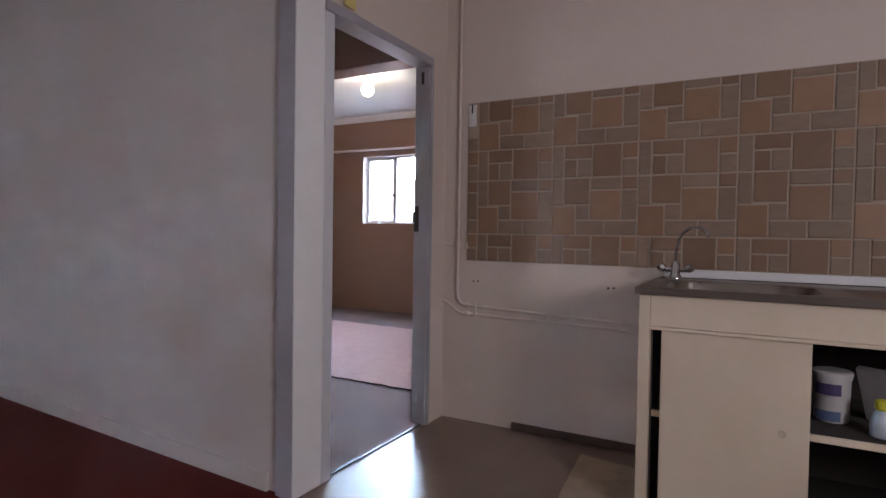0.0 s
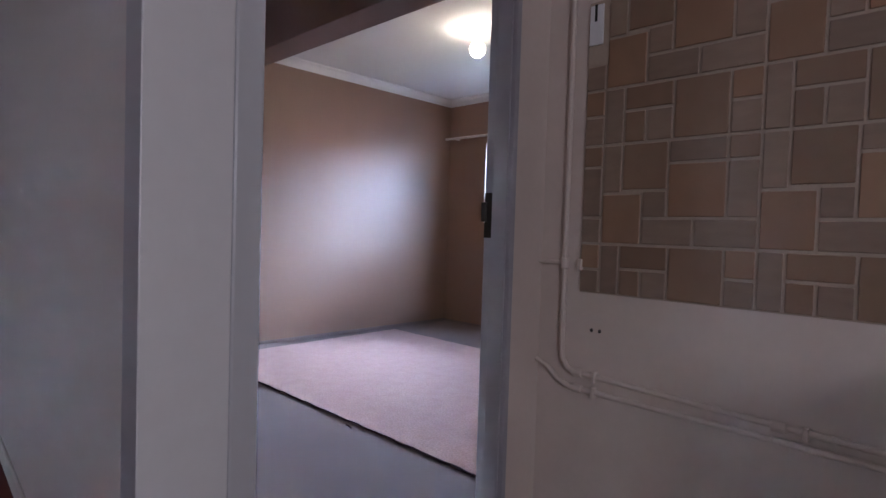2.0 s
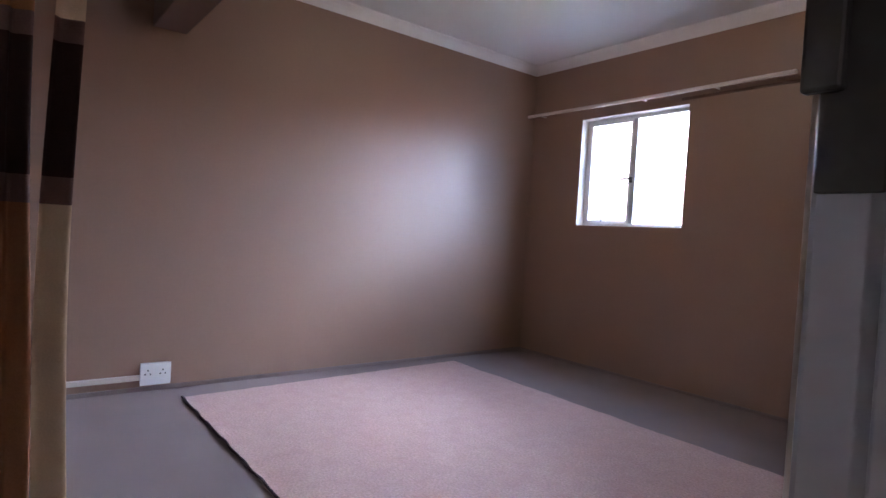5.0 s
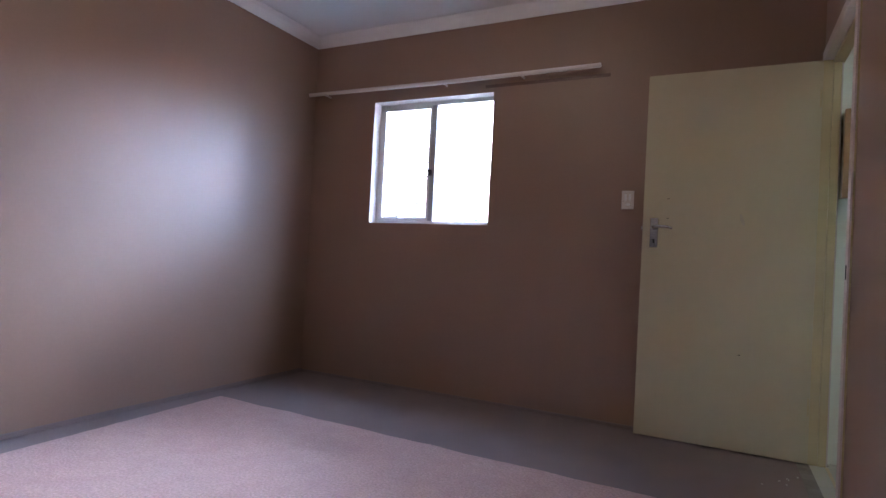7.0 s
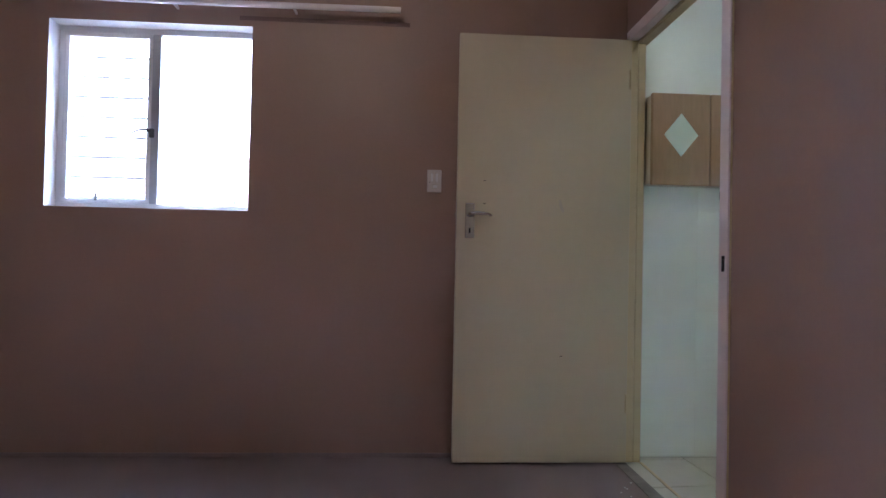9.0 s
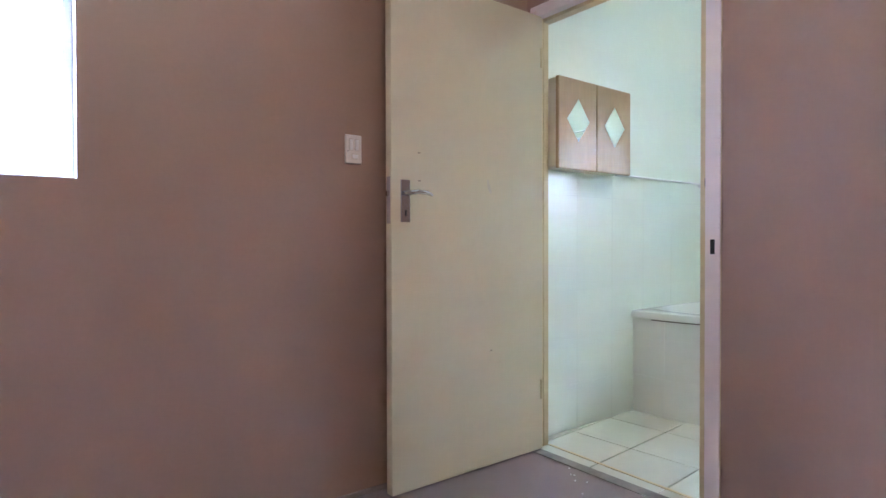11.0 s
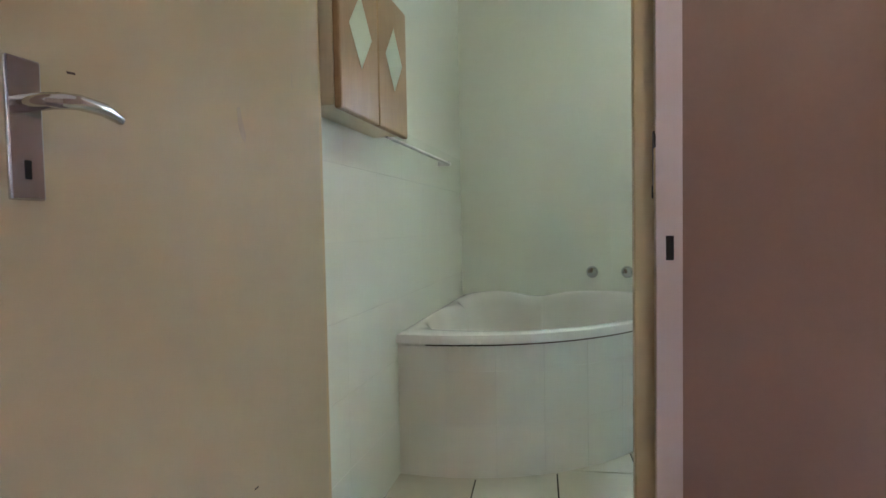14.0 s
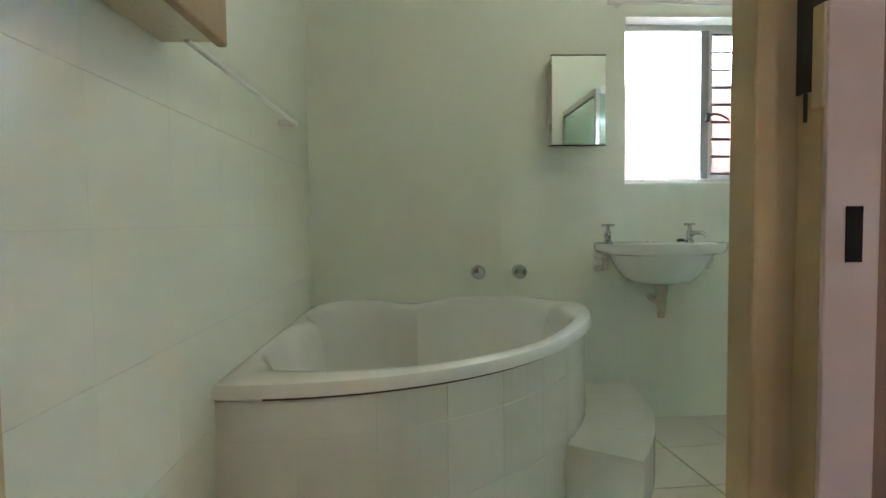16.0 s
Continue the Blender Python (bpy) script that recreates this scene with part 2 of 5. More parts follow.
GRASS = mat("dry_grass_ground", (0.085, 0.085, 0.045), 0.95, 30, 0.3, 0.5, stain=0.4, stain_color=(0.11, 0.08, 0.055), stain_scale=0.5)
BRICKRED = mat("red_painted_outside_wall", (0.33, 0.13, 0.10), 0.8, 30, 0.15, 0.4, stain=0.3, stain_color=(0.25, 0.1, 0.08))
GARDENRED = mat("faded_red_garden_wall", (0.42, 0.27, 0.23), 0.8, 30, 0.15, 0.4, stain=0.4, stain_color=(0.5, 0.42, 0.38), stain_scale=1.2)
PLASTER = mat("pale_outside_plaster", (0.6, 0.57, 0.53), 0.8, 30, 0.08, 0.4, stain=0.3, stain_color=(0.45, 0.42, 0.38))
ROOFSHEET = mat("grey_roof_sheet", (0.3, 0.3, 0.31), 0.5, 20, 0.1, 0.2)
LEAF = mat("green_leaves", (0.07, 0.13, 0.045), 0.6, 20, 0.3, 0.2)
BARK = mat("grey_brown_bark", (0.16, 0.12, 0.09), 0.9, 40, 0.3, 0.6)
TUBWHITE = mat("white_bucket_plastic", (0.62, 0.60, 0.60), 0.4, 30, 0.05, 0.03)
LABELPURPLE = mat("purple_label", (0.08, 0.06, 0.16), 0.5, 30, 0.1, 0.0)
LABELBLUE = mat("blue_label", (0.12, 0.16, 0.30), 0.5, 30, 0.1, 0.0)
YELLOWCAP = mat("yellow_plastic_cap", (0.62, 0.60, 0.04), 0.4, 30, 0.05, 0.0)
CLEARPLASTIC = mat("cloudy_plastic", (0.45, 0.50, 0.55), 0.3, 30, 0.1, 0.03)
PAPERGREY = mat("grey_printed_card", (0.36, 0.34, 0.34), 0.7, 30, 0.15, 0.0)
YELLOWPAPER = mat("yellow_paper_note", (0.70, 0.58, 0.22), 0.8, 30, 0.1, 0.0)

# ---- builders ----


def mesh_from(name, bm, materials):
    me = bpy.data.meshes.new(name)
    bm.normal_update()
    bm.to_mesh(me)
    bm.free()
    for m in (materials if isinstance(materials, (list, tuple)) else [materials]):
        me.materials.append(m)
    return me


def part(name, bm, material, parent=None, label="", smooth=False):
    me = mesh_from(name, bm, material)
    if smooth:
        me.shade_smooth()
        me.set_sharp_from_angle(angle=radians(38))
    ob = new(name, me)
    if parent:
        ob.parent = parent
    if label:
        tagged(ob, label)
    return ob


def thing(name, label, category, group="", kind="", at=None):
    ob = new(name)
    ob.empty_display_size = 0.1
    if at:
        ob.matrix_world = at
    return tagged(ob, label, category, group, kind)


def bm_box(lo, hi, bevel=0.0, bm=None, index=0, seg=2):
    b = bmesh.new()
    bmesh.ops.create_cube(b, size=1)
    for v in b.verts:
        v.co = Vector([(lo[i] + hi[i]) / 2 + v.co[i] * (hi[i] - lo[i]) for i in range(3)])
    if bevel:
        bmesh.ops.bevel(b, geom=b.edges[:], offset=bevel, segments=seg, affect="EDGES", profile=0.5)
    for f in b.faces:
        f.material_index = index
    if bm is None:
        return b
    return add(bm, b)


def add(bm, other):
    me = bpy.data.meshes.new("tmp")
    other.to_mesh(me)
    other.free()
    bm.from_mesh(me)
    bpy.data.meshes.remove(me)
    return bm


def bm_lathe(profile, m=Matrix(), seg=24, close=True):
    """Turned shape from (radius, height) pairs."""
    bm = bmesh.new()
    rings = []
    for r, z in profile:
        rings.append([bm.verts.new(m @ Vector((r * math.cos(2 * math.pi * k / seg), r * math.sin(2 * math.pi * k / seg), z))) for k in range(seg)])
    for a, b in zip(rings, rings[1:]):
        for k in range(seg):
            bm.faces.new((a[k], a[(k + 1) % seg], b[(k + 1) % seg], b[k]))
    if close:
        bm.faces.new(list(reversed(rings[0])))
        bm.faces.new(rings[-1])
    bmesh.ops.recalc_face_normals(bm, faces=bm.faces[:])
    return bm


def bm_tube(points, radius, seg=12, radii=None):
    """Round bar swept along points."""
    bm = bmesh.new()
    pts = [Vector(p) for p in points]
    rings, up = [], None
    for i, p in enumerate(pts):
        d = (pts[min(i + 1, len(pts) - 1)] - pts[max(i - 1, 0)]).normalized()
        if up is None:
            up = d.orthogonal().normalized()
        up = (up - d * up.dot(d)).normalized()
        side = d.cross(up)
        r = radii[i] if radii else radius
        rings.append([bm.verts.new(p + (up * math.cos(a) + side * math.sin(a)) * r) for a in (2 * math.pi * k / seg for k in range(seg))])
    for a, b in zip(rings, rings[1:]):
        for k in range(seg):
            bm.faces.new((a[k], a[(k + 1) % seg], b[(k + 1) % seg], b[k]))
    bm.faces.new(list(reversed(rings[0])))
    bm.faces.new(rings[-1])
    bmesh.ops.recalc_face_normals(bm, faces=bm.faces[:])
    return bm


def arc(center, a, b, radius, start, stop, n=10):
    """Points on a circle in the plane of a and b."""
    c, a, b = Vector(center), Vector(a), Vector(b)
    return [c + a * radius * math.cos(t) + b * radius * math.sin(t) for t in (start + (stop - start) * k / n for k in range(n + 1))]


def bm_prism(outline, z0, z1, bevel=0.0):
    """Upright block on a flat outline."""
    bm = bmesh.new()
    lo = [bm.verts.new((x, y, z0)) for x, y in outline]
    hi = [bm.verts.new((x, y, z1)) for x, y in outline]
    n = len(outline)
    bm.faces.new(list(reversed(lo)))
    top = bm.faces.new(hi)
    for k in range(n):
        bm.faces.new((lo[k], lo[(k + 1) % n], hi[(k + 1) % n], hi[k]))
    bmesh.ops.recalc_face_normals(bm, faces=bm.faces[:])
    if bevel:
        bmesh.ops.bevel(bm, geom=list(top.edges), offset=bevel, segments=2, affect="EDGES", profile=0.5)
    return bm


def wall(name, lo, hi, axis, holes, sides, label):
    """Wall block with openings through it. axis: the way it runs (0 or 1). holes: (u0, u1, z0, z1).
    sides: materials for the rest, the face towards minus and the face towards plus."""
    bm = bmesh.new()
    us = sorted({lo[axis], hi[axis], *[h for q in holes for h in q[:2]]})
    zs = sorted({lo[2], hi[2], *[h for q in holes for h in q[2:]]})
    for u0, u1 in zip(us, us[1:]):
        for z0, z1 in zip(zs, zs[1:]):
            if any(q[0] <= u0 and u1 <= q[1] and q[2] <= z0 and z1 <= q[3] for q in holes):
                continue
            a, b = list(lo), list(hi)
            a[axis], b[axis], a[2], b[2] = u0, u1, z0, z1
            bm_box(a, b, bm=bm)
    bmesh.ops.remove_doubles(bm, verts=bm.verts[:], dist=1e-5)
    seen = {}
    for f in bm.faces:
        seen.setdefault(tuple(round(c, 4) for c in f.calc_center_median()), []).append(f)
    bmesh.ops.delete(bm, geom=[f for fs in seen.values() if len(fs) > 1 for f in fs], context="FACES_ONLY")
    bm.normal_update()
    for f in bm.faces:
        c = f.normal[1 - axis]
        f.material_index = 1 if c < -0.5 else 2 if c > 0.5 else 0
    return tagged(part(name, bm, sides), label, "wall", kind="structure")


# ---- large structure ----
TOP = 2.85
wall("wall_north", (-0.15, 0.0, 0.0), (3.39, 0.122, TOP), 0, [(0.565, 1.512, 1.176, 2.068)], [OFFWHITE, BROWN, PLASTER], "brown painted bedroom wall with the window opening")
wall("wall_bathroom_north", (3.39, 0.006, 0.0), (5.78, 0.152, TOP), 0, [], [BATHPAINT, BATHPAINT, PLASTER], "pale bathroom wall above white tiles")
wall("wall_west", (-0.15, -4.40, 0.0), (0.0, 0.0, TOP), 1, [], [BROWN, PLASTER, BROWN], "brown painted bedroom wall lit by the window")
wall("wall_between", (3.358, -2.70, 0.0), (3.432, 0.0, TOP), 1, [(-0.940, -0.062, -0.01, 2.085)], [OFFWHITE, BROWN, BATHPAINT], "wall between bedroom and bathroom with a doorway")
wall("wall_jog", (3.358, -2.80, 0.0), (3.645, -2.70, TOP), 0, [], [BROWN, BROWN, BATHPAINT], "brown return wall beside the entry")
wall("wall_entry", (3.55, -4.40, 0.0), (3.645, -2.80, TOP), 1, [(-4.370, -3.510, -0.01, 1.992)], [OFFWHITE, BROWN, OFFWHITE], "wall between kitchen and bedroom with a doorway")
south = bm_prism([(3.645, -4.527), (-0.15, -4.375), (-0.15, -4.285), (3.645, -4.40)], 0.0, TOP)
south.normal_update()
for f in south.faces:
    f.material_index = 1 if f.normal.y < -0.5 else 0
tagged(part("wall_south", south, [OFFWHITE, LIVING]), "smooth grey-white wall beside the red floor", "wall", kind="structure")
wall("wall_kitchen", (3.645, -3.33, 0.0), (7.3, -3.21, TOP), 0, [], [OFFWHITE, OFFWHITE, BATHPAINT], "off-white kitchen wall behind the sink")
wall("wall_bathroom_east", (5.53, -3.21, 0.0), (5.75, 0.006, TOP), 1, [(-2.495, -1.505, 1.15, 1.94)], [BATHPAINT, BATHPAINT, PLASTER], "pale bathroom wall with the window")
wall("wall_kitchen_east", (7.15, -9.0, 0.0), (7.3, -3.33, TOP), 1, [(-6.4, -5.8, 1.2, 1.9)], [OFFWHITE, OFFWHITE, PLASTER], "off-white kitchen wall with an assumed, unseen window opening")
wall("wall_living_west", (-0.15, -9.0, 0.0), (0.0, -4.384, TOP), 1, [], [LIVING, PLASTER, LIVING], "plain grey-white wall")
wall("wall_living_south", (-0.15, -9.15, 0.0), (7.3, -9.0, TOP), 0, [(1.5, 1.9, 1.2, 1.7)], [LIVING, PLASTER, LIVING], "plain grey-white wall")


def slab(name, lo, hi, material, label, category):
    return tagged(part(name, bm_box(lo, hi), material), label, category, kind="structure")


tagged(part("floor_bedroom", bm_prism([(0, -4.44), (3.62, -4.44), (3.62, -2.75), (3.425, -2.75), (3.425, -0.95), (3.346, -0.95), (3.346, 0), (0, 0)], -0.12, 0.0), CARPET), "grey-brown ribbed carpet over the bedroom floor", "floor", kind="structure")
slab("floor_living", (0, -9.0, -0.12), (3.58, -4.44, -0.004), REDFLOOR, "dark red polished floor", "floor")
slab("floor_kitchen", (3.62, -9.0, -0.12), (7.15, -3.33, -0.002), VINYL, "brown-grey worn vinyl kitchen floor", "floor")
slab("floor_strip", (3.58, -9.0, -0.12), (3.62, -4.44, -0.003), VINYL, "brown-grey vinyl edge beside the red floor", "floor")
tagged(part("floor_bathroom", bm_prism([(3.425, -3.21), (5.53, -3.21), (5.53, 0.006), (3.347, 0.006), (3.347, -0.949), (3.425, -0.949)], -0.12, -0.008), FLOORGROUT), "dark grout bed under cream floor tiles", "floor", kind="structure")
strip = thing("threshold_strip", "worn grey strip where carpet meets bathroom tiles", "threshold strip")
part("strip", bm_prism([(3.304, -0.905), (3.364, -0.905), (3.352, -0.070), (3.298, -0.070)], 0.0, 0.0035, 0.001), STRIPGREY, strip)
slab("floor_threshold", (3.420, -0.88, -0.01), (3.434, -0.08, 0.005), FRAMEPAINT, "thin worn strip at the bathroom threshold", "floor")
slab("ceiling_bedroom", (0, -3.015, 2.61), (3.358, 0, TOP), CEILING, "white painted bedroom ceiling", "ceiling")
slab("ceiling_entry", (0, -4.36, 2.44), (3.55, -3.20, TOP), CEILING, "white ceiling over the bedroom entry", "ceiling")
slab("ceiling_bathroom", (3.432, -3.21, 2.76), (5.53, 0.006, TOP), CEILING, "white bathroom ceiling", "ceiling")
slab("ceiling_kitchen", (3.645, -9.0, 2.7), (7.15, -3.33, TOP), CEILING, "white kitchen ceiling", "ceiling")
slab("ceiling_living", (0, -9.0, 2.7), (3.645, -4.38, TOP), CEILING, "white living room ceiling", "ceiling")
slab("roof", (-0.6, -9.4, TOP), (7.6, 0.50, TOP + 0.08), ROOFSHEET, "grey sheet roof over the house", "roof")
tagged(part("beam", bm_box((0.0, -3.20, 2.13), (3.55, -3.015, TOP), 0.006), BEAMBROWN), "dark brown painted beam across the bedroom", "beam", kind="structure")
slab("beam_end_fill", (3.358, -3.015, 2.61), (3.55, -2.80, TOP), CEILING, "white ceiling beside the beam", "ceiling")


def cornice(name, p, q, inward):
    """Coved cornice from p to q under the ceiling; inward: the way into the room."""
    bm = bmesh.new()
    prof = [(0.0, -0.075), (0.008, -0.075), (0.012, -0.066), (0.022, -0.045), (0.040, -0.024), (0.062, -0.012), (0.066, -0.008), (0.066, 0.0), (0.0, 0.0)]
    rings = []
    for c in (p, q):
        rings.append([bm.verts.new((c[0] + inward[0] * a, c[1] + inward[1] * a, c[2] + z)) for a, z in prof])
    n = len(prof)
    for k in range(n):
        bm.faces.new((rings[0][k], rings[0][(k + 1) % n], rings[1][(k + 1) % n], rings[1][k]))
    bm.faces.new(rings[0])
    bm.faces.new(list(reversed(rings[1])))
    bmesh.ops.recalc_face_normals(bm, faces=bm.faces[:])
    return tagged(part(name, bm, CORNICE), "white coved plaster cornice under the ceiling", "cornice", kind="structure")


cornice("cornice_west", (0.0, -3.015, 2.61), (0.0, -0.001, 2.61), (1, 0))
cornice("cornice_north", (0.001, 0.0, 2.61), (3.358, 0.0, 2.61), (0, -1))
cornice("cornice_east", (3.358, -2.70, 2.61), (3.358, -0.001, 2.61), (-1, 0))


def skirt(name, lo, hi, material, label):
    return tagged(part(name, bm_box(lo, hi, 0.004), material), label, "baseboard", kind="structure")


tagged(part("baseboard_living", bm_prism([(3.50, -4.521), (0.0, -4.381), (0.0, -4.394), (3.50, -4.534)], -0.004, 0.075, 0.004), LIVING), "low grey-white skirting along the wall", "baseboard", kind="structure")
skirt("baseboard_west", (0.0, -4.40, 0.0), (0.010, -0.0, 0.028), CARPET, "carpet upstand along the brown wall")
skirt("baseboard_north", (0.010, -0.010, 0.0), (3.358, 0.0, 0.022), CARPET, "carpet upstand along the brown wall")
skirt("baseboard_kitchen", (4.08, -3.345, -0.002), (7.15, -3.33, 0.040), DARKWOOD, "dark worn strip at the foot of the wall")
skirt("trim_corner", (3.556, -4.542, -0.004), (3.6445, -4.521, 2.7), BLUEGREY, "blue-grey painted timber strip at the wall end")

# ---- kitchen doorway ----
entry_frame = thing("door_frame_1", "blue-grey painted steel frame of the kitchen doorway", "door frame", kind="structure")
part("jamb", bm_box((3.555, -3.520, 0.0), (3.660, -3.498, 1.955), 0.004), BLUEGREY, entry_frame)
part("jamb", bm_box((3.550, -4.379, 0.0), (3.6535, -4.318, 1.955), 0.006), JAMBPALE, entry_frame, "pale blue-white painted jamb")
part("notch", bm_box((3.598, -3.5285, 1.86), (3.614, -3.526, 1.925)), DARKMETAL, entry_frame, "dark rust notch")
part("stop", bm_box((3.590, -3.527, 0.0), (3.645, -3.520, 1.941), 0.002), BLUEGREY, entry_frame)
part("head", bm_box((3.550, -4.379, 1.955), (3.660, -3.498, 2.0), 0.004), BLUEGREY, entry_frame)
strike = part("strike_plate", bm_box((3.558, -3.5235, 1.06), (3.588, -3.519, 1.20), 0.001), DARKMETAL, entry_frame, "dark metal strike plate")
part("keep", bm_box((3.551, -3.532, 1.11), (3.570, -3.5235, 1.17), 0.002), DARKMETAL, strike)
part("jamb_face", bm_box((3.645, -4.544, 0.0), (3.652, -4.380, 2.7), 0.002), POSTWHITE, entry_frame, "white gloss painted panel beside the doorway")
part("threshold_bar", bm_box((3.612, -4.29, 0.0), (3.630, -3.537, 0.006), 0.002), DARKMETAL, entry_frame)
tagged(part("paper_note", bm_box((3.6602, -4.27, 2.012), (3.661, -4.19, 2.09)), YELLOWPAPER), "small yellow paper note above the doorway", "paper note")


def lever_set(parent, x, y, z, out, toward, tall=0.165):
    """Plate with lever and keyhole on a door face. out: face normal along y; toward: the way the lever points along x."""
    f = lambda a, b: (min(a, b), max(a, b))
    y0, y1 = f(y, y + out * 0.006)
    plate = part("handle_plate", bm_box((x - 0.022, y0, z - tall / 2), (x + 0.022, y1, z + tall / 2), 0.0025), CHROME, parent, "chrome handle plate")
    zc = z + 0.03
    part("lever", bm_tube([(x, y + out * 0.005, zc), (x, y + out * 0.040, zc), (x + toward * 0.006, y + out * 0.048, zc + 0.001),
                           (x + toward * 0.03, y + out * 0.050, zc + 0.004), (x + toward * 0.07, y + out * 0.049, zc + 0.002), (x + toward * 0.098, y + out * 0.046, zc - 0.006)],
                          0.009, 12, [0.011, 0.010, 0.010, 0.0095, 0.0085, 0.006]), CHROME, plate, smooth=True)
    part("keyhole", bm_box((x - 0.004, min(y1, y0) - 0.0006 if out < 0 else y1 - 0.0004, z - 0.058), (x + 0.004, y0 + 0.0004 if out < 0 else y1 + 0.0006, z - 0.036), 0.0), BLACKHOLE, plate)
    return plate


# the kitchen door, swung into the bedroom against the south wall
kdoor = thing("door_1", "cream painted flush door standing fully open", "door", kind="structure")
part("leaf", bm_box((2.745, -4.318, 0.012), (3.548, -4.278, 1.945), 0.003), DOORPAINT, kdoor)
lever_set(kdoor, 2.80, -4.278, 1.10, 1, 1)

# ---- bathroom doorway and door ----
bath_frame = thing("door_frame_2", "cream painted steel frame of the bathroom doorway", "door frame", kind="structure")
part("jamb_front", bm_box((3.345, -0.948, 0.0), (3.3515, -0.894, 2.085), 0.002), FRAMEPINK, bath_frame, "pale painted face of the lock jamb")
part("jamb", bm_box((3.352, -0.9475, 0.0), (3.388, -0.8945, 2.085), 0.002), FRAMEPAINT, bath_frame)
part("jamb_lining", bm_box((3.3885, -0.946, 0.0), (3.438, -0.852, 2.085), 0.004), FRAMEPAINT, bath_frame)
part("hinge_jamb", bm_box((3.345, -0.076, 0.0), (3.388, -0.030, 2.085), 0.004), FRAMEPAINT, bath_frame)
part("hinge_lining", bm_box((3.3885, -0.077, 0.0), (3.425, -0.034, 2.085), 0.004), FRAMEPAINT, bath_frame)
part("head", bm_box((3.345, -0.940, 2.050), (3.388, -0.030, 2.105), 0.004), FRAMEPINK, bath_frame)
part("head_lining", bm_box((3.3885, -0.954, 2.036), (3.438, -0.034, 2.101), 0.004), FRAMEPAINT, bath_frame)
part("latch_hole", bm_box((3.3435, -0.93, 0.943), (3.3465, -0.914, 0.996)), BLACKHOLE, bath_frame, "dark rectangular latch hole")
keep = part("strike_plate", bm_box((3.364, -0.8945, 1.107), (3.3875, -0.8915, 1.225), 0.001), DARKMETAL, bath_frame, "dark metal strike plate")
part("keep_patch", bm_box((3.347, -0.8955, 1.089), (3.3635, -0.8905, 1.186), 0.002), FRAMEPAINT, keep)
part("keep_tongue", bm_box((3.346, -0.895, 1.1865), (3.3635, -0.891, 1.216), 0.001), DARKMETAL, keep)
part("bolt_rod", bm_tube([(3.370, -0.89, 1.078), (3.370, -0.89, 1.106)], 0.002, 8), DARKMETAL, keep)

bdoor = thing("door_2", "cream painted flush door standing open along the brown wall", "door", kind="structure")
part("leaf", bm_box((2.510, -0.110, 0.012), (3.343, -0.070, 2.040), 0.003), DOORPAINT, bdoor)
plate2 = lever_set(bdoor, 2.572, -0.110, 1.148, -1, 1)
part("lock_face", bm_box((2.5085, -0.104, 1.06), (2.5105, -0.078, 1.24)), LOCKMETAL, bdoor, "dull brown-grey metal lock face on the door edge")
part("latch_bolt", bm_box((2.500, -0.098, 1.165), (2.510, -0.084, 1.185), 0.002), CHROME, bdoor)
part("scuff_mark", bm_prism([(-0.010, 0.030), (0.000, 0.034), (0.006, 0.012), (0.018, -0.018), (0.014, -0.032), (0.002, -0.022), (-0.008, 0.004)], 0.0, 0.0004), DARKMARK, bdoor, "dull grey scuff mark").matrix_local = pose(3.006, -0.1102, 1.226, 90, 0, 0)
part("scratch", bm_prism([(-0.001, 0.016), (0.001, 0.016), (0.001, -0.010), (0.008, -0.014), (0.008, -0.016), (-0.001, -0.012)], 0.0, 0.0003), DARKMARK, bdoor).matrix_local = pose(3.209, -0.1102, 1.358, 90, 0, 0)
for mx, mz in ((2.640, 1.340), (2.640, 1.230), (3.020, 0.515)):
    part("nick", bm_prism([(-0.007, 0.001), (0.006, 0.002), (0.007, -0.001), (-0.005, -0.002)], 0.0, 0.0004), DARKWOOD, bdoor, "small dark nick in the paint").matrix_local = pose(mx, -0.1102, mz, 90, 0, 0)
for hz in (0.25, 1.80):
    part("hinge", bm_tube([(3.336, -0.112, hz), (3.336, -0.112, hz + 0.09)], 0.005, 10), FRAMEPAINT, bdoor)

# ---- bedroom window ----


